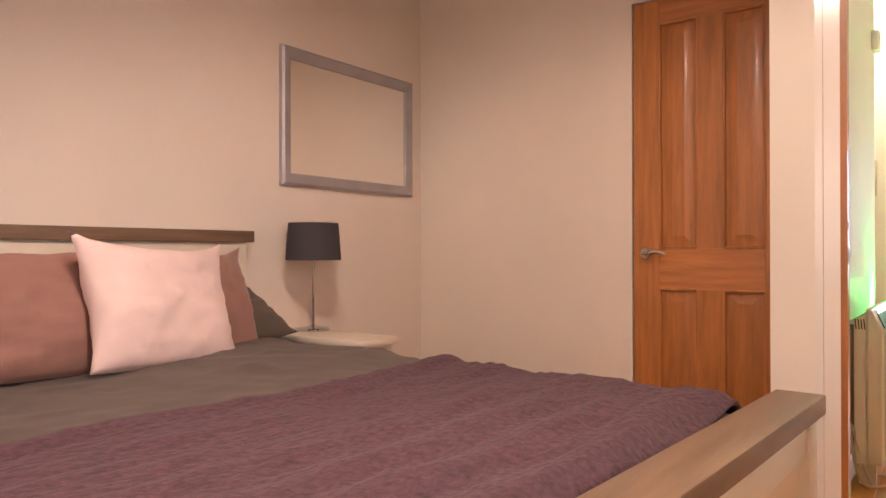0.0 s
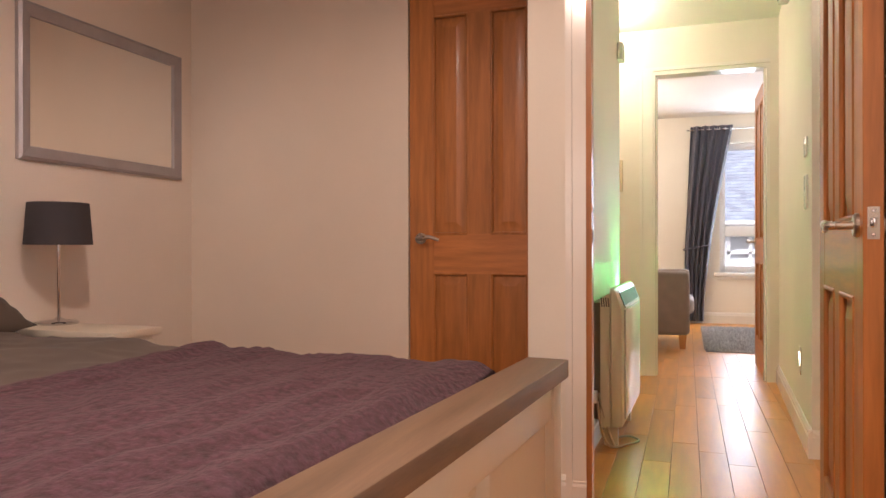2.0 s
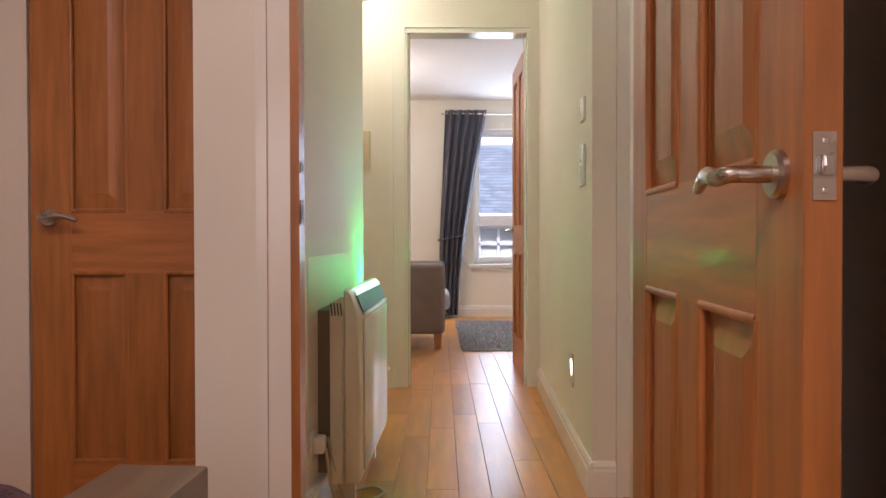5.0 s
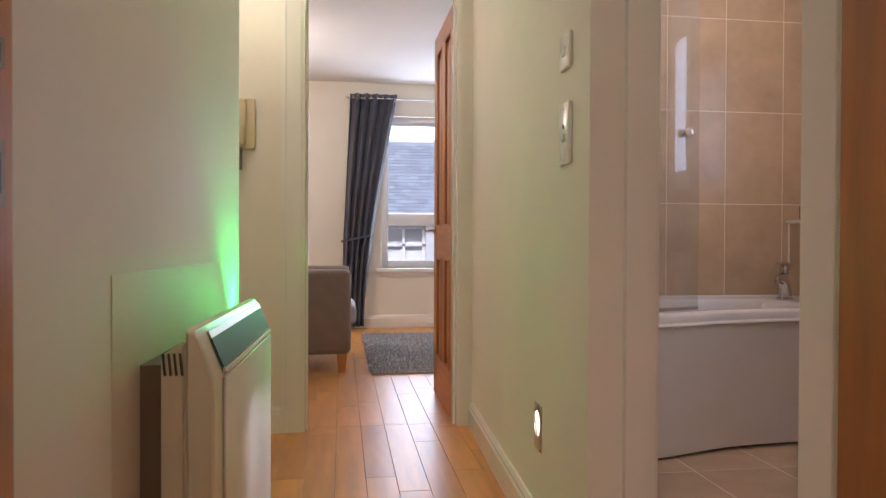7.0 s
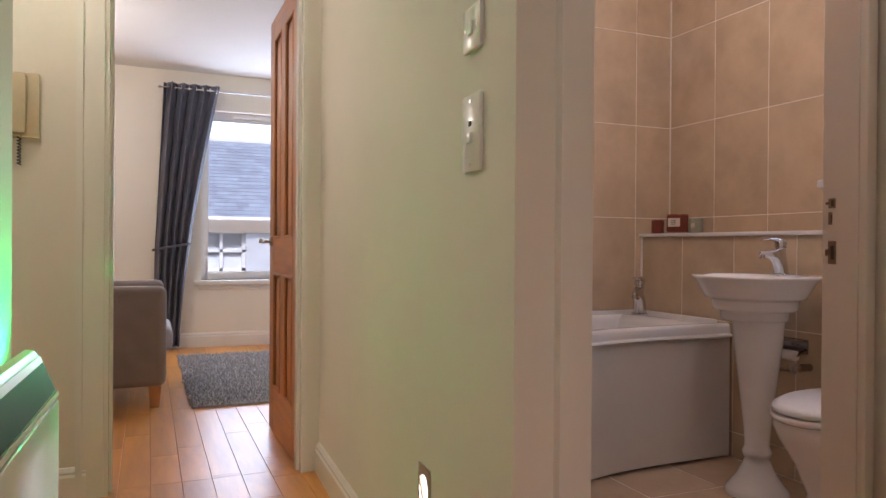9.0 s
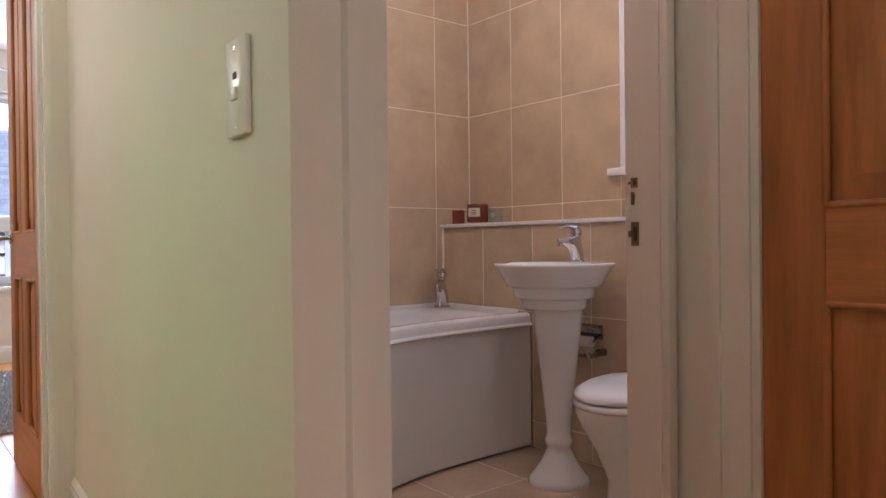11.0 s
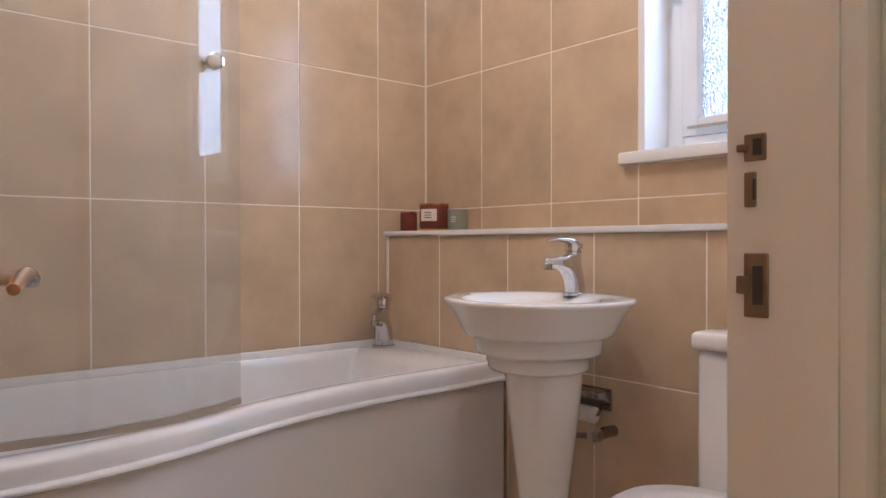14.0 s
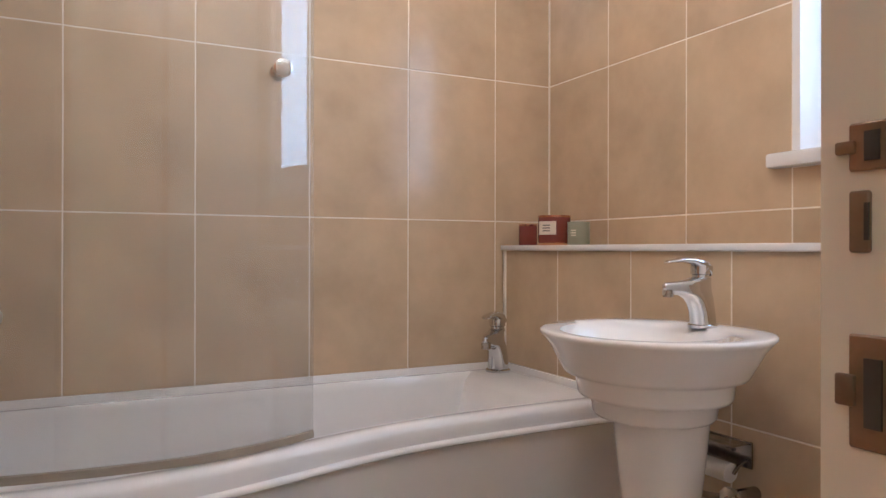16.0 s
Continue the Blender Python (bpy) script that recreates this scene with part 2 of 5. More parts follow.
def loft(bm, rings, closed=True, caps=True):
    """Skin a row of rings of equal length."""
    rows = [[bm.verts.new(p) for p in ring] for ring in rings]
    n = len(rows[0])
    for a, b in zip(rows, rows[1:]):
        for i in range(n if closed else n - 1):
            bm.faces.new((a[i], a[(i + 1) % n], b[(i + 1) % n], b[i]))
    if caps and closed:
        bm.faces.new(rows[0][::-1]), bm.faces.new(rows[-1])
    bmesh.ops.recalc_face_normals(bm, faces=bm.faces)
    return bm


def lathe(bm, profile, x=0, y=0, n=32, sx=1, sy=1):
    return loft(bm, [[(x + r * sx * math.cos(2 * math.pi * i / n), y + r * sy * math.sin(2 * math.pi * i / n), z) for i in range(n)] for r, z in profile])


def tube(bm, points, radius, n=10):
    """A round bar along a path; radius may be a list."""
    pts = [Vector(p) for p in points]
    rad = radius if isinstance(radius, (list, tuple)) else [radius] * len(pts)
    rings, side = [], None
    for i, p in enumerate(pts):
        d = (pts[min(i + 1, len(pts) - 1)] - pts[max(i - 1, 0)]).normalized()
        if side is None:
            side = d.orthogonal().normalized()
        side = (side - d * side.dot(d)).normalized()
        up = d.cross(side)
        rings.append([p + rad[i] * (math.cos(2 * math.pi * k / n) * side + math.sin(2 * math.pi * k / n) * up) for k in range(n)])
    return loft(bm, rings)


def smooth_path(points, n=8):
    """Points along a Catmull-Rom curve."""
    p = [Vector(q) for q in points]
    p = [2 * p[0] - p[1]] + p + [2 * p[-1] - p[-2]]
    out = []
    for i in range(1, len(p) - 2):
        for k in range(n):
            t = k / n
            out.append(0.5 * (2 * p[i] + (p[i + 1] - p[i - 1]) * t + (2 * p[i - 1] - 5 * p[i] + 4 * p[i + 1] - p[i + 2]) * t * t + (3 * p[i] - p[i - 1] - 3 * p[i + 1] + p[i + 2]) * t ** 3))
    return out + [p[-2]]


def mesh_of(bm, name, mat, smooth=None):
    me = bpy.data.meshes.new(name)
    bm.normal_update()
    bm.to_mesh(me)
    bm.free()
    me.materials.append(mat)
    if smooth:
        me.shade_smooth()
        me.set_sharp_from_angle(angle=radians(smooth))
    return me


def part(name, bm, mat, parent, label="", smooth=40):
    """One mesh under a thing or a part, in the thing's own coordinates."""
    ob = new(name, mesh_of(bm, name, mat, smooth))
    ob.parent = parent
    return tagged(ob, label)


def thing(name, at, label, category, turn=0, group="", kind=""):
    ob = new(name)
    ob.empty_display_size = 0.1
    ob.matrix_basis = pose(*at, 0, 0, turn)
    return tagged(ob, label, category, group, kind)


def solid(name, bm, mat, label, category, kind="", smooth=None, group=""):
    """A thing that is one mesh, given in world coordinates."""
    return tagged(new(name, mesh_of(bm, name, mat, smooth)), label, category, group, kind)


def structure(name, bm, mat, label, category):
    return solid(name, bm, mat, label, category, "structure")


def run(bm, p, q, depth, z0, z1, holes=()):
    """A wall from p to q, thickened to its left by depth, with holes (from, to, bottom, top) along it."""
    p, q = Vector(p), Vector(q)
    d = (q - p).normalized()
    side = Vector((-d.y, d.x)) * depth
    length = (q - p).length

    def piece(a, b, c, e):
        if b - a > 0.001 and e - c > 0.001:
            u, v = p + d * a, p + d * b
            prism(bm, [u, v, v + side, u + side], c, e)
    at = 0.0
    for a, b, c, e in sorted(holes):
        piece(at, a, z0, z1)
        piece(a, b, z0, c)
        piece(a, b, e, z1)
        at = b
    piece(at, length, z0, z1)
    return bm


# ---- the rooms ----
TOP = 2.42
structure("floor", box(box(bmesh.new(), -2.6, -1.7, -0.12, 1.8, 5.40, -0.014), -2.7, 5.40, -0.12, 2.7, 9.4, -0.014), UNDER, "dark boarding under the oak floor", "floor")
structure("bedroom_floor", bx(-2.6, -1.7, -0.014, 0.80, 2.60, -0.002), OAK, "oak boarded bedroom floor", "floor")
structure("wall_bedroom_west", run(bmesh.new(), (-2.302, 3.37), (-2.302, -1.6), -0.12, -0.1, TOP + 0.1), CREAM, "cream painted bedroom wall behind the bed", "wall")
structure("wall_bedroom_closet", run(bmesh.new(), (-2.302, 3.25), (-0.402, 3.25), 0.12, -0.1, TOP + 0.1, [(1.21, 1.887, -0.2, 2.06)]), CREAM, "cream painted wall around the closet door", "wall")
# its opening is invented too, cut for the back fill lamp
structure("wall_bedroom_south", run(bmesh.new(), (-2.302, -1.6), (0.78, -1.6), -0.12, -0.1, TOP + 0.1, [(0.70, 1.90, 0.80, 1.90)]), CREAM, "cream painted bedroom wall behind the camera", "wall")
# the hole in the east wall only makes room for the added fill
structure("wall_bedroom_east", prism(prism(run(bmesh.new(), (0.634, -1.6), (0.634, 2.0), -0.12, -0.1, TOP + 0.1, [(1.50, 2.80, 0.95, 2.05)]), [(0.754, 1.88), (1.42, 1.88), (1.42, 2.0), (0.754, 2.0)], -0.1, TOP + 0.1), [(1.30, 2.0), (1.42, 2.0), (1.42, 2.66), (1.30, 2.66)], -0.1, TOP + 0.1), CREAM, "cream painted wall behind the open door", "wall")
hall_left = prism(prism(bmesh.new(), [(-0.402, 2.66), (-0.207, 2.66), (-0.207, 2.71), (-0.402, 2.71)], -0.1, TOP + 0.1), [(-0.402, 2.71), (-0.3146, 2.71), (-0.250, 4.43), (-0.402, 4.43)], -0.1, TOP + 0.1)
structure("wall_hall_left", hall_left, HALLPAINT, "pale painted hall wall behind the heater", "wall")
structure("wall_alcove", prism(prism(bmesh.new(), [(-1.6, 4.31), (-0.402, 4.31), (-0.402, 4.43), (-1.6, 4.43)], -0.1, TOP + 0.1), [(-1.6, 4.43), (-1.48, 4.43), (-1.48, 5.36), (-1.6, 5.36)], -0.1, TOP + 0.1), HALLPAINT, "pale painted walls of the hall alcove", "wall")
south = run(bmesh.new(), (0.535, 2.66), (1.62, 2.66), 0.05, -0.1, TOP + 0.1)
prism(south, [(-0.207, 2.66), (0.535, 2.66), (0.535, 2.71), (-0.207, 2.71)], 2.09, TOP + 0.1)
structure("wall_bedroom_door", south, HALLPAINT, "painted wall around the bedroom doorway", "wall")
structure("wall_hall_right", prism(bmesh.new(), [(0.621, 3.585), (0.756, 3.585), (0.756, 3.665), (0.80, 3.665), (0.80, 5.36), (0.692, 5.36)], -0.1, TOP + 0.1), HALLPAINT, "pale painted hall wall with light switches", "wall")
structure("wall_bathroom_door", run(bmesh.new(), (0.756, 3.585), (2.72, 3.585), 0.08, -0.1, TOP + 0.1, [(0.0, 0.731, -0.2, 2.09)]), HALLPAINT, "painted wall around the bathroom doorway", "wall")
structure("wall_lobby_east", run(bmesh.new(), (1.52, 2.71), (1.52, 3.585), -0.12, -0.1, TOP + 0.1, [(0.0, 0.707, -0.2, 2.07)]), HALLPAINT, "painted lobby wall around a pine door", "wall")
structure("wall_lounge_door", run(run(bmesh.new(), (-2.62, 5.36), (0.80, 5.36), 0.12, -0.1, 2.6, [(2.51, 3.26, -0.2, 2.12)]), (0.80, 5.605), (2.62, 5.605), 0.05, -0.1, 2.6), HALLPAINT, "ivory painted wall around the lounge doorway", "wall")
structure("wall_lounge_far", run(bmesh.new(), (-2.62, 9.15), (2.62, 9.15), 0.16, -0.1, 2.6, [(3.10, 4.50, 0.60, 2.13)]), LOUNGEPAINT, "ivory painted lounge wall with a sash window", "wall")
structure("wall_lounge_west", bx(-2.62, 5.48, -0.1, -2.5, 9.15, 2.6), LOUNGEPAINT, "ivory painted lounge wall", "wall")
structure("wall_lounge_east", bx(2.5, 5.66, -0.1, 2.62, 9.15, 2.6), LOUNGEPAINT, "ivory painted lounge wall", "wall")
structure("wall_bathroom_north", bx(0.80, 5.50, -0.1, 2.62, 5.60, TOP + 0.1), GROUT, "grouted wall behind the bath tiles", "wall")
structure("wall_bathroom_west", bx(0.80, 3.72, -0.1, 0.812, 5.50, TOP + 0.1), GROUT, "grouted wall at the shower end", "wall")
east = run(bmesh.new(), (2.605, 3.72), (2.605, 5.60), -0.25, -0.1, TOP + 0.1, [(0.22, 0.813, 1.20, 2.20)])
structure("wall_bathroom_east", east, GROUT, "grouted bathroom wall with a window", "wall")
structure("ceiling", box(box(bmesh.new(), -2.42, -1.72, TOP, 2.85, 5.36, TOP + 0.12), -2.62, 5.36, 2.46, 2.62, 9.31, 2.6), CEILING, "matt white plaster ceiling", "ceiling")
structure("coving", box(box(bmesh.new(), -2.302, 3.225, TOP - 0.03, -0.402, 3.25, TOP), -2.302, -1.6, TOP - 0.03, -2.277, 3.22, TOP), CEILING, "narrow plaster coving", "trim")


def skirting(name, p, q, height=0.12, side=1):
    p, q = Vector(p), Vector(q)
    d = (q - p).normalized()
    n = Vector((-d.y, d.x)) * side
    profile = [(0, 0), (0.018, 0), (0.018, height * 0.72), (0.013, height * 0.80), (0.014, height * 0.86), (0.006, height * 0.97), (0, height)]
    rings = [[(*(e + n * a), z) for a, z in profile] for e in (p, q)]
    return structure(name, loft(bmesh.new(), rings), GLOSS, "gloss white moulded skirting board", "baseboard")


skirting("baseboard_1", (0.692, 5.355), (0.621, 3.568), side=-1)
skirting("baseboard_2", (0.604, 3.585), (0.700, 3.585), side=-1)
skirting("baseboard_3", (-0.3135, 2.715), (-0.250, 4.425), side=-1)
skirting("baseboard_4", (2.5, 9.15), (-2.5, 9.15), 0.13)
skirting("baseboard_5", (-0.16, 5.36), (-1.48, 5.36))
skirting("baseboard_6", (-0.20, 2.66), (-0.40, 2.66))


# ---- doors and door frames ----
def lever(parent, x, y, z, way, out):
    """A lever handle on a door face: way is the lever's direction along the leaf, out the side of the leaf."""
    h = part("handle", tube(bmesh.new(), smooth_path([(x, y + out * 0.004, z), (x, y + out * 0.050, z), (x + way * 0.020, y + out * 0.058, z - 0.002), (x + way * 0.06, y + out * 0.056, z + 0.005), (x + way * 0.104, y + out * 0.052, z - 0.008)], 6),
             [0.009] * 12 + [0.0095] * 6 + [0.0085 - 0.0003 * j for j in range(7)]), NICKEL, parent, "satin nickel lever handle", 60)
    rose = bmesh.new()
    loft(rose, [[(x + r * math.cos(k * math.pi / 12), y + out * d, z + r * math.sin(k * math.pi / 12)) for k in range(24)] for r, d in ((0.026, 0), (0.026, 0.006), (0.022, 0.010))])
    part("rose", rose, NICKEL, h)
    return h


def panel_door(name, at, turn, label, width=0.72, height=2.02, thick=0.038, latch=1, handles=(1, -1), hinges=False, mat=PINE, group="pine panel doors", grip=0.935):
    """A four-panel pine door, hinged at its origin, its leaf along local x."""
    d = thing(name, at, label, "door", turn, group)
    s, m = 0.118, 0.112
    pw = (width - 2 * s - m) / 2
    zl = [(0.225, 0.775), (0.955, height - 0.11)]
    for nm, x in (("stile", 0), ("stile", width - s)):
        part(nm, bx(x, -thick / 2, 0, x + s, thick / 2, height, bevel=0.002, seg=1), mat, d)
    for z0, z1 in ((0, zl[0][0]), (zl[0][1], zl[1][0]), (zl[1][1], height)):
        part("rail", bx(s, -thick / 2 + 0.0004, z0, width - s, thick / 2 - 0.0004, z1), PINEX if mat is PINE else mat, d)
    for z0, z1 in zl:
        part("muntin", bx(s + pw, -thick / 2 + 0.0004, z0, s + pw + m, thick / 2 - 0.0004, z1), mat, d)
        for x0 in (s, s + pw + m):
            bm = bmesh.new()
            for o in (1, -1):
                ins = [(0, 0.005), (0.018, 0.005), (0.052, 0.015)]
                rings = []
                for i, dpt in ins:
                    k = min(i, pw / 2 - 0.012)
                    rings.append([(x0 + k, o * dpt, z0 + i), (x0 + pw - k, o * dpt, z0 + i), (x0 + pw - k, o * dpt, z1 - i), (x0 + k, o * dpt, z1 - i)])
                loft(bm, rings, caps=False)
                r = [bm.verts.new(v) for v in rings[-1]]
                bm.faces.new(r)
            bmesh.ops.recalc_face_normals(bm, faces=bm.faces)
            part("panel", bm, mat, d, smooth=20)
            bead = bmesh.new()
            for o in (1, -1):
                for a, b in (((x0, z0), (x0 + pw, z0)), ((x0 + pw, z0), (x0 + pw, z1)), ((x0 + pw, z1), (x0, z1)), ((x0, z1), (x0, z0))):
                    tube(bead, [(a[0], o * (thick / 2 - 0.004), a[1]), (b[0], o * (thick / 2 - 0.004), b[1])], 0.0075, 8)
            part("beading", bead, mat, d, smooth=50)
    lx = width - 0.055
    for o in handles:
        lever(d, lx, o * thick / 2, grip, -1, o)
    plate = part("latch_plate", bx(width, -0.011, 0.905, width + 0.0015, 0.011, 0.971), NICKEL, d, "satin steel latch plate")
    part("latch_bolt", bx(width, -0.006, 0.928, width + 0.009, 0.006, 0.948, bevel=0.002), CHROME, plate)
    for z in (0.914, 0.962):
        part("screw", bx(width + 0.001, -0.003, z - 0.003, width + 0.0025, 0.003, z + 0.003, bevel=0.001), CHROME, plate)
    if hinges:
        for z in (0.22, 1.78):
            part("hinge", lathe(bmesh.new(), [(0.006, z), (0.006, z + 0.09)], -0.004, thick / 2 + 0.002, 10), NICKEL, d)
    return d


# closet door shut in its opening; the leaf faces the bed
panel_door("closet_door", (-0.418, 3.268, 0.004), 180, "closed varnished pine four-panel closet door in the bedroom", 0.666, 2.05, hinges=False)
panel_door("bedroom_door", (0.520, 2.645, 0.006), -93.2, "open varnished pine four-panel door into the bedroom", 0.755, 2.03, hinges=True)
panel_door("lounge_door", (0.632, 5.43, 0.006), 90.2, "open varnished pine four-panel door into the lounge", 0.70, 2.03, hinges=True)
panel_door("bathroom_door", (0.806, 3.694, 0.006), 73.2, "open varnished pine four-panel door inside the bathroom", 0.70, 2.03, grip=0.905)
panel_door("lobby_door", (1.545, 3.395, 0.006), -90, "closed varnished pine four-panel door in the lobby", 0.70, 2.03, handles=(-1,))


def frame_set(name, p, q, height, depth, front, label, wide=0.062, lining=GLOSS, back=True, sides=(1, 1), stops=True, head=None):
    """Lining, stops and architraves of a doorway from p to q (the face that looks along front), all white gloss."""
    p, q = Vector(p), Vector(q)
    d = (q - p).normalized()
    n = Vector((d.y, -d.x)) * front
    f = thing(name, (*p, 0), label, "door frame", 0, "", "structure")

    def block(nm, a0, a1, n0, n1, z0, z1, mat=GLOSS):
        c = [p + d * a + n * b for a, b in ((a0, n0), (a1, n0), (a1, n1), (a0, n1))]
        part(nm, prism(bmesh.new(), [v - p for v in c], z0, z1), mat, f, smooth=None)
    w = (q - p).length
    block("lining", 0, 0.022, -depth - 0.003, 0.003, 0, height, lining)
    block("lining", w - 0.022, w, -depth - 0.003, 0.003, 0, height, lining)
    block("lining", 0.022, w - 0.022, -depth - 0.003, 0.003, height - 0.022, height, lining)
    for a0, a1 in ((0.022, 0.034), (w - 0.034, w - 0.022))[:2 if stops else 0]:
        block("stop", a0, a1, -depth * 0.66, -depth * 0.33, 0, height - 0.022)
    for s0, ok in ((1, True), (-1, back)):
        if not ok:
            continue
        n0, n1, n2 = (0.0, 0.012, 0.020) if s0 > 0 else (-depth, -depth - 0.012, -depth - 0.020)
        if sides[0]:
            block("architrave", -wide, 0.006, n0, n1, 0, height + 0.006)
            block("moulding", -wide, -wide + 0.022, n1, n2, 0, height + (head or wide))
        if sides[1]:
            block("architrave", w - 0.006, w + wide, n0, n1, 0, height + 0.006)
            block("moulding", w + wide - 0.022, w + wide, n1, n2, 0, height + (head or wide))
        block("architrave", -wide * sides[0], w + wide * sides[1], n0, n1, height + 0.006, height + (head or wide))
    return f


bedroom_frame = frame_set("bedroom_door_frame", (-0.207, 2.66), (0.535, 2.66), 2.09, 0.05, 1, "white gloss frame of the bedroom doorway with a pine edge", lining=GLOSS, back=False, stops=False)
part("door_stop", bx(0.0015, -0.010, 0, 0.0245, 0.045, 2.06), PINE, bedroom_frame, "varnished pine stop with strike plate")
for z0, z1 in ((0.905, 0.957), (1.012, 1.036)):
    keep = part("strike_plate", bx(0.0245, -0.002, z0, 0.0262, 0.030, z1, bevel=0.0006, seg=1), BRASS, bedroom_frame, "worn brass strike plate")
    part("strike_hole", bx(0.0260, 0.008, z0 + 0.2 * (z1 - z0), 0.0266, 0.022, z1 - 0.2 * (z1 - z0)), DARKGREY, keep)
lounge_frame = frame_set("lounge_door_frame", (-0.110, 5.36), (0.64, 5.36), 2.12, 0.12, 1, "ivory gloss frame of the lounge doorway", 0.085, sides=(1, 0), head=0.03)
bath_frame = frame_set("bathroom_door_frame", (0.756, 3.585), (1.487, 3.585), 2.09, 0.08, 1, "white gloss frame of the bathroom doorway", 0.055, sides=(1, 0), back=False, stops=False)
part("stop", bx(0.0225, 0.036, 0, 0.048, 0.076, 2.066, bevel=0.002), GLOSS, bath_frame)
part("corner_bead", bx(0.712, -0.022, 0, 0.744, 0.0, 2.15, bevel=0.006), GLOSS, bath_frame)
for z, h, w in ((1.015, 0.022, 0.018), (0.978, 0.0281, 0.010), (0.889, 0.052, 0.020)):
    keep = part("strike_plate", bx(0.7065, 0.068 - w, z, 0.7092, 0.068, z + h, bevel=0.001, seg=1), BRASS, bath_frame, "worn brass strike plate")
    if h != 0.0281:
        part("strike_lip", bx(0.7045, 0.064, z + h * 0.36, 0.708, 0.0735, z + h * 0.64, bevel=0.0012), BRASS, keep)
    part("strike_hole", bx(0.7055, 0.064 - w * 0.6, z + h * 0.2, 0.7067, 0.060, z + h * 0.8), DARKGREY, keep)
lobby_frame = frame_set("lobby_door_frame", (1.52, 3.417), (1.52, 2.69), 2.07, 0.06, 1, "white gloss frame of the lobby door", 0.075, back=False, stops=False, sides=(1, 0))


# ---- floors of separate boards and tiles ----
def boards(holder, x0, x1, y0, y1, width, rng, tilt):
    shapes = {}
    x = x0
    while x < x1:
        y = y0 - rng.random() * 0.8
        while y < y1:
            length = rng.choice((0.45, 0.62, 0.8, 0.98, 1.16))
            if length not in shapes:
                shapes[length] = mesh_of(bx(0.0006, 0.0006, -0.012, width - 0.0006, length - 0.0006, 0, bevel=0.0012, seg=1), "floorboard", OAK)
            a, b = max(y, y0), min(y + length, y1)
            if b - a > 0.004:
                ob = new("floorboard", shapes[length])
                ob.parent = holder
                ob.matrix_basis = tilt @ pose(x, a, 0) @ Matrix.Diagonal((1, (b - a) / length, 1, 1))
            y += length
        x += width


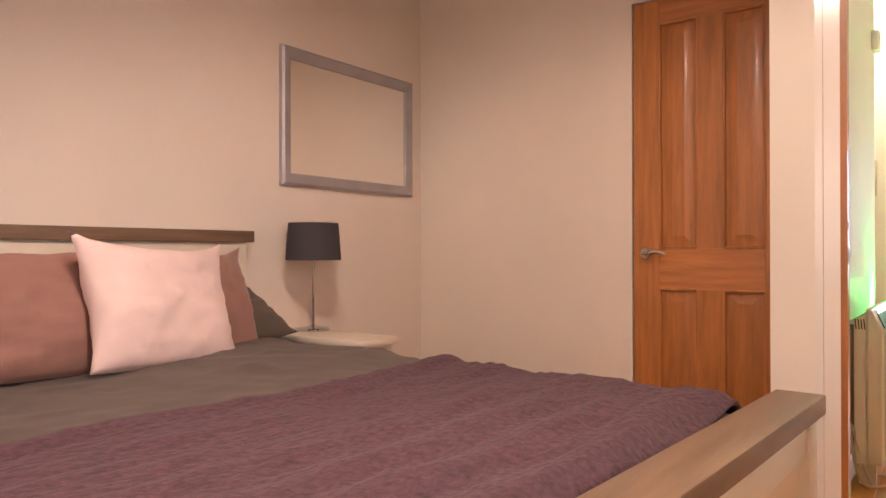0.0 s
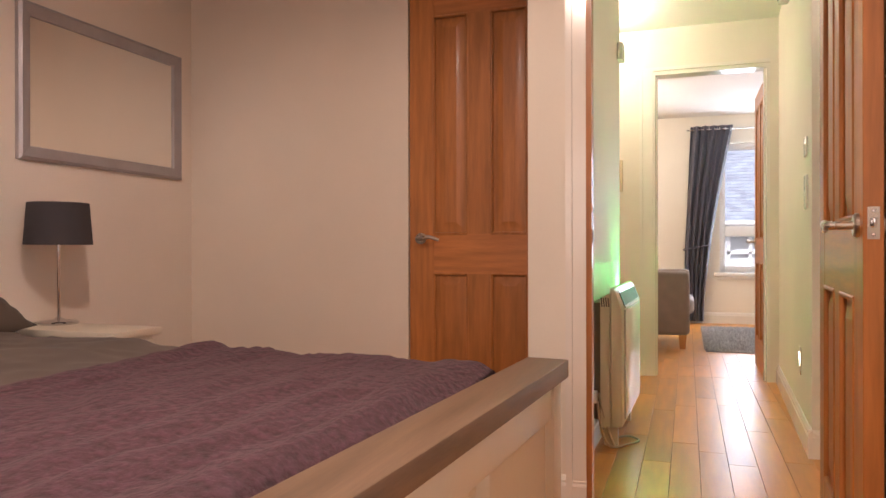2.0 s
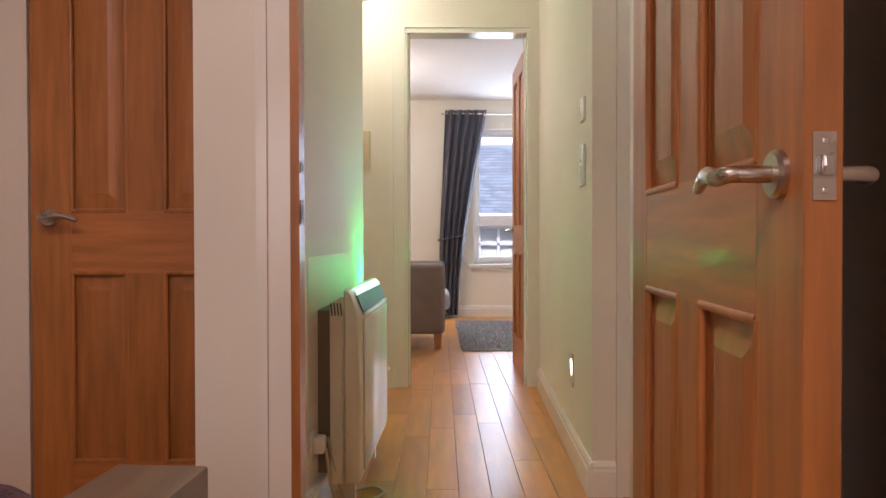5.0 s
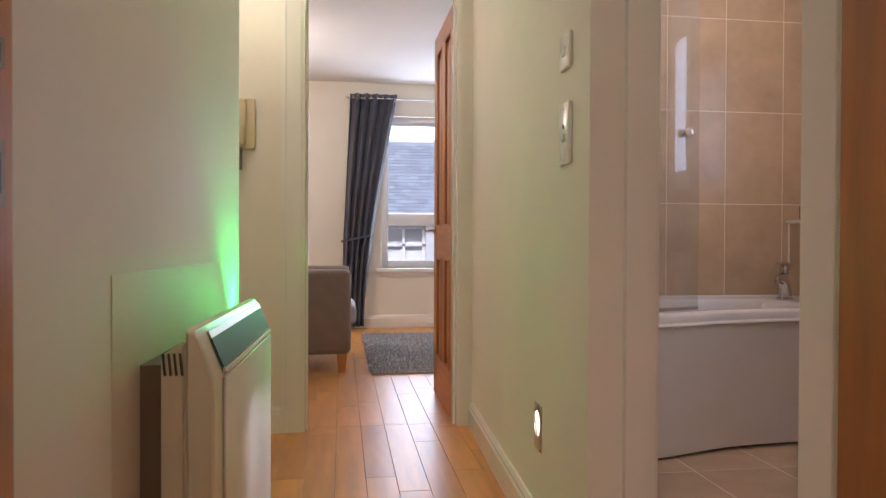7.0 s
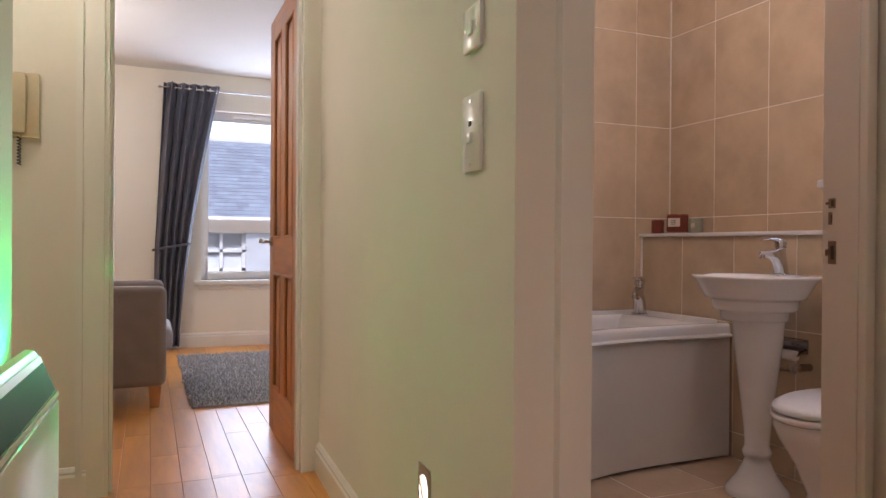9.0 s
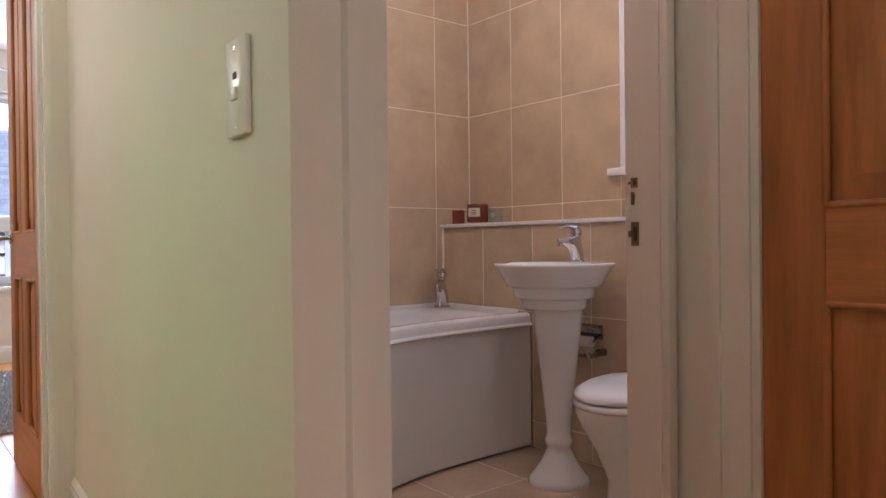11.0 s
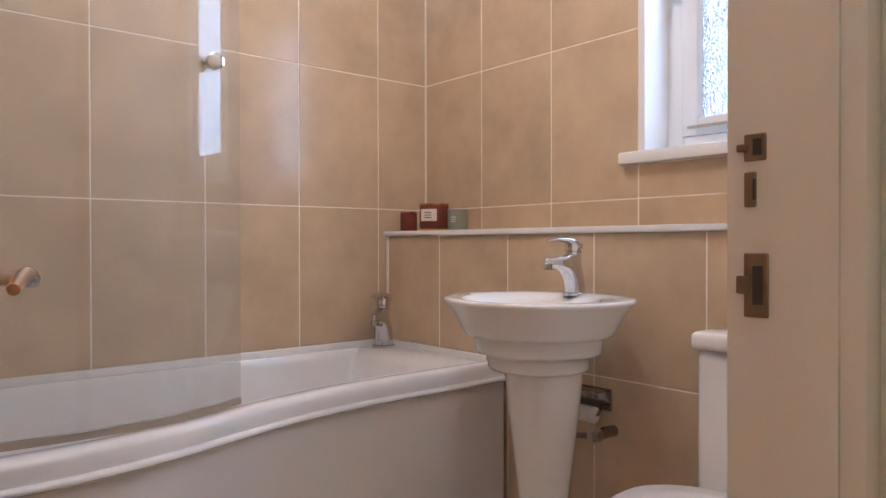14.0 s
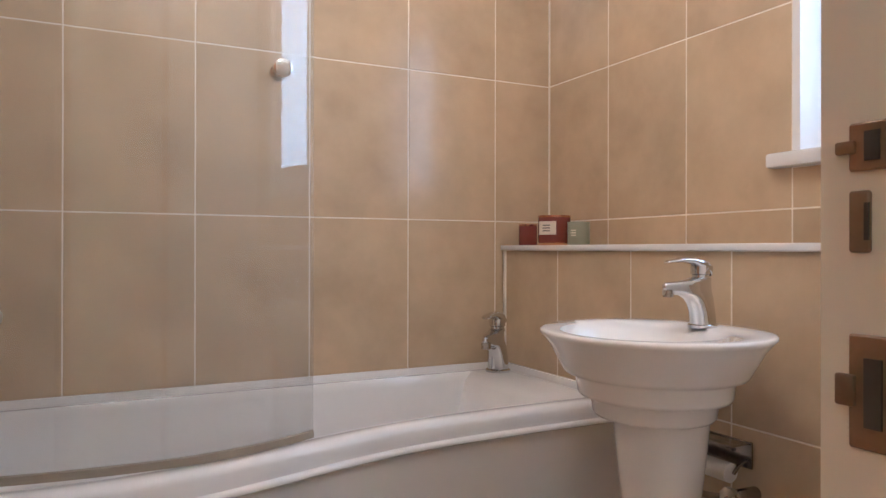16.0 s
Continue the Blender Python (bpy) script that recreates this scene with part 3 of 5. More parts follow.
# ---- the bedroom ----
def bedroom():
    bed = thing("bed", (-1.2, 1.28, 0), "cream painted double bed with oak-capped ends", "bed")
    O = Vector((-1.2, 1.28, 0))

    askew = Matrix.Translation((-0.157, 2.01, 0)) @ Matrix.Rotation(radians(-4.0), 4, "Z") @ Matrix.Translation((0.157, -2.01, 0))

    def p(name, bm, mat, label="", smooth=40, parent=bed):
        if name.startswith("foot") or name == "post":
            bm.transform(askew)
        bmesh.ops.translate(bm, verts=bm.verts, vec=-O)
        return part(name, bm, mat, parent, label, smooth)
    y0, y1 = 0.46, 2.01
    foot = p("footboard", bx(-0.235, y0 + 0.03, 0.02, -0.195, y1 - 0.03, 0.565), BEDPAINT, "cream painted footboard")
    for a in (y0 + 0.02, y1 - 0.085):
        p("post", bx(-0.245, a, 0, -0.172, a + 0.065, 0.572, bevel=0.003), BEDPAINT)
    for z0, z1 in ((0.08, 0.17), (0.485, 0.572)):
        p("footboard_rail", bx(-0.20, y0 + 0.085, z0, -0.179, y1 - 0.085, z1, bevel=0.003), BEDPAINT)
    for a in (0.9, 1.42):
        p("footboard_muntin", bx(-0.20, a, 0.17, -0.181, a + 0.07, 0.485, bevel=0.003), BEDPAINT)
    p("footboard_cap", bx(-0.265, y0, 0.572, -0.157, y1, 0.617, bevel=0.004), OAKTOP, "grey-brown oak cap")
    p("headboard", bx(-2.285, 0.40, 0.2, -2.235, 2.015, 0.985), BEDPAINT, "cream painted headboard")
    p("headboard_cap", bx(-2.298, 0.36, 0.985, -2.205, 2.035, 1.030, bevel=0.004), OAKTOP, "grey-brown oak cap")
    p("headboard_rail", bx(-2.236, 0.42, 0.90, -2.222, 2.005, 0.975, bevel=0.003), BEDPAINT)
    p("headboard_stile", bx(-2.236, 1.92, 0.2, -2.222, 2.005, 0.90, bevel=0.003), BEDPAINT)
    for a in (y0 + 0.02, y1 - 0.06):
        p("side_rail", bx(-2.235, a, 0.14, -0.24, a + 0.03, 0.34, bevel=0.003), BEDPAINT)
    solid("mattress", bx(-2.215, y0 + 0.03, 0.30, -0.28, y1 - 0.05, 0.555, bevel=0.05, seg=4), PINKLIGHT, "thick mattress under a taupe duvet", "mattress", smooth=50)

    def cloth(name, xa, xb, ya, yb, z, mat, label, cat, drop, amp, freq, skew=0.0, seed=0.0, nx=110, ny=110, fold=None):
        """A sheet that lies over the mattress and hangs down at both sides."""
        bm = bmesh.new()
        rows = []
        for i in range(nx + 1):
            row = []
            for j in range(ny + 1):
                u, v = i / nx, j / ny
                s = ya - drop + v * (yb - ya + 2 * drop)
                x = xa + (xb - xa) * u + skew * (s - ya) / (yb - ya)
                y = s
                over = 0.0
                if s > yb:
                    over = s - yb
                elif s < ya:
                    over = ya - s
                r = 0.07
                if over > 0:
                    ang = min(over / r, math.pi / 2)
                    hang = max(0, over - r * math.pi / 2)
                    y = (yb + r * math.sin(ang)) if s > yb else (ya - r * math.sin(ang))
                    zz = z - r * (1 - math.cos(ang)) - hang
                else:
                    zz = z
                q = Vector((x * freq[0] + seed, s * freq[1], seed))
                w = noise.noise(q) * 0.65 + noise.noise(q * 2.3) * 0.3 + (1 - abs(noise.noise(q * 1.3 + Vector((7, 3, 1))))) ** 3 * 0.5 + (1 - abs(noise.noise(q * 2.9 + Vector((1, 5, 2))))) ** 5 * 0.35
                zz += amp * w
                y += (amp * w * 0.8 if over > 0 else 0) * (1 if s > yb else -1)
                if fold:
                    zz += fold(u, v, x, s)
                row.append(bm.verts.new((x, y, zz)))
            rows.append(row)
        for a, b in zip(rows, rows[1:]):
            for j in range(ny):
                bm.faces.new((a[j], b[j], b[j + 1], a[j + 1]))
        bmesh.ops.recalc_face_normals(bm, faces=bm.faces)
        ob = solid(name, bm, mat, label, cat, smooth=180)
        thick = ob.modifiers.new("thickness", "SOLIDIFY")
        thick.thickness, thick.offset = 0.012, 1
        return ob
    cloth("duvet", -2.20, -0.285, y0 + 0.03, y1 - 0.06, 0.563, DUVET, "taupe cotton duvet smoothed over the bed", "duvet", 0.30, 0.016, (2.6, 4.0), seed=3.1,
          fold=lambda u, v, x, s: 0.036 * max(0, min(1, (-1.10 - x) / 0.35)) * max(0, min(1, (s - 1.15) / 0.5)) - 0.022 * max(0, min(1, (x + 1.05) / 0.2)))
    cloth("throw_blanket", -1.23, -0.350, y0 + 0.03, y1 - 0.05, 0.590, THROW, "rumpled plum fleece throw across the foot of the bed", "blanket", 0.22, 0.014, (7.0, 2.2), seed=8.7,
          fold=lambda u, v, x, s: -0.03 * max(0, u - 0.93) / 0.07 + 0.012 * math.exp(-((x + 1.20 - 0.03 * math.sin(s * 5)) / 0.03) ** 2) + 0.020 * math.sin(x * 46 + s * 2.5 + 2 * math.sin(s * 3)) * max(0, u - 0.30) * max(0, min(1, (1.85 - s) / 0.35)) + 0.007 * max(0, min(1, (1.85 - s) / 0.3)) * max(0, u - 0.72) / 0.28 * math.sin(x * 62 + 1.6 * math.sin(s * 2.4)) ** 3)

    def pillow(name, at, turn, lean, w, h, d, mat, label, seed, roll=0):
        """A stuffed square cushion that stands on its lower edge and leans back."""
        bm = bmesh.new()
        n = 26
        sides = []
        for o in (1, -1):
            grid = []
            for i in range(n + 1):
                row = []
                for j in range(n + 1):
                    a, b = 2 * i / n - 1, 2 * j / n - 1
                    puff = max(0.0, (1 - abs(a) ** 2.6) * (1 - abs(b) ** 2.6)) ** 0.66
                    pinch = 1 - 0.15 * (1 - abs(a) ** 2) * abs(b) ** 6
                    pinch2 = 1 - 0.15 * (1 - abs(b) ** 2) * abs(a) ** 6
                    wob = noise.noise(Vector((a * 2.2 + seed, b * 2.2, o))) * 0.06 + 0.04 * (1 - abs(noise.noise(Vector((a * 3 + seed, b * 1.2 + a, o * 2))))) ** 6 + 0.03 * noise.noise(Vector((a * 7 + seed, b * 7, o))) + 0.05 * (1 - abs(noise.noise(Vector((a * 2.5 - b * 2.0 + seed, b * 4 + a, o + 5))))) ** 8
                    x = o * (d / 2 * puff * (1 + wob * 4)) + 0.02 * noise.noise(Vector((a * 1.5, b * 1.5, seed)))
                    row.append(bm.verts.new((x, a * w / 2 * pinch2, (b + 1) * h / 2 * pinch + h * 0.035 * (1 - pinch))))
                grid.append(row)
            sides.append(grid)
            for i in range(n):
                for j in range(n):
                    bm.faces.new((grid[i][j], grid[i + 1][j], grid[i + 1][j + 1], grid[i][j + 1]))
        bmesh.ops.remove_doubles(bm, verts=bm.verts, dist=0.0005)
        bmesh.ops.recalc_face_normals(bm, faces=bm.faces)
        bm.transform(pose(*at, 0, 0, turn) @ pose(0, 0, 0, 0, lean, 0) @ pose(0, 0, 0, roll, 0, 0))
        return solid(name, bm, mat, label, "pillow", smooth=180, group="pillows on the bed")
    pillow("cushion", (-1.87, 1.455, 0.588), 8, -19, 0.565, 0.425, 0.15, PINKLIGHT, "pale pink square linen cushion leaning at the front", 1.0, -4)
    pillow("cushion", (-2.00, 1.68, 0.585), 4, -18, 0.48, 0.40, 0.13, PINKDARK, "dusty rose square cushion leaning behind the pale one", 4.0)
    pillow("cushion", (-1.985, 1.07, 0.585), -6, -24, 0.60, 0.42, 0.16, PINKDARK, "dusty rose square cushion propped against the headboard", 6.0)
    pillow("sleeping_pillow", (-2.02, 1.77, 0.625), 0, -62, 0.66, 0.36, 0.15, DUVET, "taupe sleeping pillow lying by the headboard", 9.0)
    pillow("sleeping_pillow", (-2.02, 0.85, 0.625), 0, -62, 0.66, 0.36, 0.15, DUVET, "taupe sleeping pillow lying under the cushions", 11.0)

    stand = thing("nightstand", (-2.0, 2.17, 0), "cream painted nightstand beside the bed", "nightstand")
    part("top", bx(-0.285, -0.055, 0.585, 0.305, 0.17, 0.61, bevel=0.003), BEDPAINT, stand)
    part("body", bx(-0.27, -0.045, 0.03, 0.275, 0.155, 0.585), BEDPAINT, stand)
    part("drawer_front", bx(0.275, -0.035, 0.40, 0.293, 0.145, 0.565, bevel=0.003), BEDPAINT, stand)
    part("drawer_front", bx(0.275, -0.035, 0.06, 0.293, 0.145, 0.385, bevel=0.003), BEDPAINT, stand)

    tl = thing("table_lamp", (-2.13, 2.285, 0.610), "chrome table lamp with a charcoal drum shade", "lamp")
    part("base", lathe(bmesh.new(), [(0.068, 0), (0.070, 0.006), (0.062, 0.013), (0.018, 0.018), (0.008, 0.026)]), CHROME, tl)
    part("stem", lathe(bmesh.new(), [(0.006, 0.02), (0.006, 0.40)], n=12), CHROME, tl)
    sh = bmesh.new()
    loft(sh, [[(r * math.cos(k * math.pi / 20), r * math.sin(k * math.pi / 20), z) for k in range(40)] for r, z in ((0.118, 0.300), (0.106, 0.458), (0.104, 0.458), (0.116, 0.300), (0.118, 0.300))], caps=False)
    part("shade", sh, SHADE, tl, "charcoal fabric drum shade")
    part("bulb", lathe(bmesh.new(), [(0.008, 0.36), (0.014, 0.38), (0.028, 0.41), (0.024, 0.435), (0.006, 0.447)], n=16), PLASTIC, tl)

    mir = thing("wall_mirror", (-2.302, 2.70, 1.24), "rectangular wall mirror in a silver-grey moulded frame", "mirror")
    W, H = 0.455, 0.615
    prof = [(0, 0), (0, 0.018), (0.012, 0.026), (0.030, 0.020), (0.052, 0.016), (0.056, 0.008), (0.056, 0)]
    for a, b in (((-W, 0), (W, 0)), ((W, 0), (W, H)), ((W, H), (-W, H)), ((-W, H), (-W, 0))):
        dx, dz = (b[0] > a[0]) - (b[0] < a[0]), (b[1] > a[1]) - (b[1] < a[1])
        rings = []
        for (ey, ez), sgn in ((a, 1), (b, -1)):
            ring = []
            for i, h in prof:
                ring.append((h, ey + sgn * dx * i - dz * i, ez + sgn * dz * i + dx * i))
            rings.append(ring)
        part("frame_rail", loft(bmesh.new(), rings), SILVERFRAME, mir, smooth=20)
    part("mirror_glass", bx(0.002, -W + 0.05, 0.05, 0.007, W - 0.05, H - 0.05), MIRROR, mir, "silvered mirror glass")

    rad = thing("panel_heater", (0.600, 1.265, 0.170), "flat ivory electric panel heater on the bedroom wall", "heater")
    part("body", bx(-0.030, -0.42, 0, 0.035, 0.42, 0.495, bevel=0.006), HEATER, rad)
    part("front_panel", bx(-0.092, -0.42, 0.01, -0.034, 0.42, 0.490, bevel=0.006), HEATER, rad)
    part("top_slot", bx(-0.034, -0.40, 0.03, -0.030, 0.40, 0.484), DARKGREY, rad)
    part("wall_bracket", bx(0.035, -0.3, 0.1, 0.048, 0.3, 0.4), BROWN, rad)
    for at in ((-0.45, 0.90),):
        downlight(at[0], at[1], TOP)


def downlight(x, y, z):
    d = thing("downlight", (x, y, z), "small recessed chrome ceiling downlight, lit", "ceiling light", group="downlights")
    ring = [(0.026, -0.002), (0.030, -0.010), (0.042, -0.007), (0.045, 0.0)]
    loft(bm := bmesh.new(), [[(r * math.cos(k * math.pi / 12), r * math.sin(k * math.pi / 12), h) for k in range(24)] for r, h in ring], caps=False)
    part("bezel", bm, CHROME, d)
    part("lamp_face", lathe(bmesh.new(), [(0.026, -0.002), (0.026, -0.004)], n=20), SPOTGLOW, d)


bedroom()


# ---- the hall ----
def hall():
    # storage heater, a little askew like the wall behind it
    h = thing("storage_heater", (-0.285, 3.80, 0.10), "ivory storage heater on the hall wall with a dark top grille", "heater", -2.1)
    # local: x out from the wall, y along it

    def slab(y0, y1, prof, cut=0.0):
        bm = bmesh.new()
        loft(bm, [[(x, y0, z) for x, z in prof], [(x, y1, z) for x, z in prof]])
        if cut:
            bmesh.ops.bevel(bm, geom=list(bm.edges), offset=cut, segments=2, affect="EDGES")
        return bm
    part("body", slab(-0.385, 0.30, [(0.055, 0.0), (0.100, 0.0), (0.100, 0.60), (0.055, 0.57)], 0.006), HEATER, h)
    hull = [(0.100, 0.005), (0.146, 0.005), (0.152, 0.012)] + [(0.152, 0.526), (0.1505, 0.534), (0.1220, 0.6060), (0.1150, 0.6150), (0.100, 0.618)]
    mid = (0.126, 0.31)
    rounded = [[(mid[0] + (x - mid[0]) * (1 - 2 * e), y, mid[1] + (z - mid[1]) * (1 - 0.25 * e)) for x, z in hull] for y, e in ((-0.392, 0.12), (-0.389, 0.05), (-0.382, 0.0), (0.295, 0.0), (0.302, 0.05), (0.305, 0.12))]
    part("casing", loft(bmesh.new(), rounded), HEATER, h, "ivory rounded casing", 35)
    part("front_panel", bx(0.1525, -0.325, 0.030, 0.160, 0.285, 0.520, bevel=0.004), HEATFRONT, h, "glossy white front panel")
    grille = slab(-0.325, 0.28, [(0.1530, 0.537), (0.1305, 0.592), (0.1325, 0.5935), (0.1550, 0.5385)])
    part("grille", grille, GRILLE, h, "dark grey slotted outlet grille")
    part("grille_trim", slab(-0.327, 0.282, [(0.1300, 0.5930), (0.1250, 0.6060), (0.1272, 0.6068), (0.1325, 0.5940)]), HEATER, h, "ivory upper trim bar")
    part("grille_trim", slab(-0.327, 0.282, [(0.1540, 0.528), (0.1540, 0.536), (0.1585, 0.5375), (0.1605, 0.529)]), HEATFRONT, h, "white lower trim")
    for k in range(4):
        part("side_slot", slab(-0.388, -0.384, [(0.062 + k * 0.010, 0.535), (0.066 + k * 0.010, 0.535), (0.062 + k * 0.010, 0.575), (0.058 + k * 0.010, 0.575)]), DARKGREY, h)
    part("back_plate", bx(0.012, -0.36, 0.03, 0.055, 0.28, 0.55), BROWN, h, "dark steel wall plate")
    for a in (-0.30, 0.20):
        part("foot", bx(0.06, a, -0.10, 0.12, a + 0.03, 0.0), HEATER, h)
    board = bx(-0.300, 3.30, 0.36, -0.2945, 4.30, 0.822, bevel=0.002)
    bmesh.ops.rotate(board, verts=board.verts, cent=(-0.285, 3.8, 0), matrix=Matrix.Rotation(radians(-2.1), 3, "Z"))
    bmesh.ops.translate(board, verts=board.verts, vec=(0.022, 0, 0))
    solid("backing_board", board, BOARDPAINT, "painted board on the wall behind the heater", "board")
    cable = tube(bmesh.new(), smooth_path([(-0.255, 3.40, 0.22), (-0.235, 3.41, 0.08), (-0.20, 3.44, 0.012), (-0.13, 3.52, 0.008), (-0.09, 3.60, 0.008), (-0.14, 3.66, 0.008), (-0.20, 3.58, 0.012), (-0.19, 3.46, 0.016), (-0.22, 3.42, 0.12), (-0.252, 3.42, 0.25)]), 0.0055, 8)
    solid("power_cable", cable, CORD, "looped ivory heater cable lying on the floor", "cable", smooth=60)
    sock = thing("wall_socket", (-0.292, 3.36, 0.20), "white wall outlet beside the heater", "socket", -2.1)
    part("plate", bx(0, -0.043, 0, 0.010, 0.043, 0.086, bevel=0.003), PLASTIC, sock)
    part("plug", bx(0.010, -0.025, 0.02, 0.042, 0.025, 0.07, bevel=0.006), PLASTIC, sock)

    # green lamp recessed low in the wall behind the heater's far end
    gl = thing("green_wall_light", (-0.258, 4.30, 0.52), "small recessed wall light glowing green behind the heater", "wall light")
    part("plate", bx(0, -0.035, -0.035, 0.004, 0.035, 0.035, bevel=0.001), NICKEL, gl)
    part("lens", bx(0.004, -0.018, -0.018, 0.007, 0.018, 0.018, bevel=0.001), GREENGLOW, gl)

    sx = lambda y: 0.621 + (y - 3.58) * 0.0399
    sl = thing("step_light", (sx(4.04), 4.04, 0.36), "square steel recessed step light, lit, low on the wall", "wall light", -2.3)
    part("plate", bx(-0.004, -0.040, -0.078, 0, 0.040, 0.052, bevel=0.001), NICKEL, sl)
    oval = [(0.027 * math.cos(k * math.pi / 12), 0.037 * math.sin(k * math.pi / 12) - 0.004) for k in range(24)]
    part("lens", loft(bmesh.new(), [[(-0.0035, a, b) for a, b in oval], [(-0.0065, a * 0.94, b * 0.94) for a, b in oval]]), STEPGLOW, sl, "glowing oval lens")
    bar = bx(-0.0105, -0.004, -0.045, -0.0065, 0.004, 0.037)
    bmesh.ops.rotate(bar, verts=bar.verts, cent=(0, 0, -0.004), matrix=Matrix.Rotation(radians(-28), 3, "X"))
    part("lens_bar", bar, NICKEL, sl)

    def plate(name, y, z, w, hh, label):
        s = thing(name, (sx(y), y, z), label, "switch", -2.3)
        part("plate", bx(-0.010, -w / 2, 0, 0, w / 2, hh, bevel=0.0035), PLASTIC, s)
        return s
    a = plate("light_switch", 3.762, 1.303, 0.084, 0.086, "white single light switch on the hall wall")
    part("rocker", bx(-0.0145, -0.010, 0.030, -0.009, 0.010, 0.056, bevel=0.002), PLASTIC, a)
    for dy in (-0.030, 0.030):
        part("screw", bx(-0.0108, dy - 0.003, 0.040, -0.0098, dy + 0.003, 0.046), NICKEL, a)
    b = plate("isolator_switch", 3.762, 1.068, 0.086, 0.150, "white double-height heater isolator switch")
    part("rocker", bx(-0.0150, -0.012, 0.055, -0.009, 0.012, 0.075, bevel=0.002), PLASTIC, b)
    part("neon", bx(-0.0115, -0.006, 0.088, -0.0095, 0.006, 0.098), INK, b, "dark indicator window")
    part("fuse_carrier", bx(-0.0120, -0.008, 0.066, -0.0095, 0.008, 0.074), DARKGREY, b)
    for z in (0.014, 0.136):
        part("screw", bx(-0.0108, -0.003, z - 0.003, -0.0098, 0.003, z + 0.003), NICKEL, b)

    ic = thing("door_entry_handset", (-0.355, 5.36, 1.29), "beige door entry handset on the wall", "intercom")
    part("base", bx(-0.045, -0.028, 0, 0.045, 0, 0.225, bevel=0.004), BEIGEPLASTIC, ic)
    part("handset", bx(-0.040, -0.058, 0.012, 0.008, -0.026, 0.218, bevel=0.008), BEIGEPLASTIC, ic, "beige receiver")
    part("cord", tube(bmesh.new(), [(-0.015 + 0.006 * math.cos(k * 0.9), -0.030 + 0.006 * math.sin(k * 0.9), 0.005 - 0.0016 * k) for k in range(64)], 0.0022, 5), INK, ic, "dark curled cord")
    sen = thing("alarm_sensor", (0.625, 4.55, 2.25), "small white alarm sensor high on the wall", "sensor")
    part("case", bx(-0.025, -0.03, 0, 0.03, 0.03, 0.10, bevel=0.008), PLASTIC, sen)
    part("lens", bx(-0.028, -0.02, 0.02, -0.024, 0.02, 0.06, bevel=0.002), DARKGREY, sen)
    box_ = thing("door_chime", (-0.2525, 4.37, 1.96), "small white chime box high on the hall wall", "door chime", -2.1)
    part("case", bx(0, -0.045, 0, 0.032, 0.045, 0.10, bevel=0.006), PLASTIC, box_)
    part("grille", bx(0.032, -0.028, 0.02, 0.0335, 0.028, 0.05), CORD, box_)
    for x, y in ((-0.42, 4.88), (0.50, 3.10)):
        downlight(x, y, TOP)


hall()


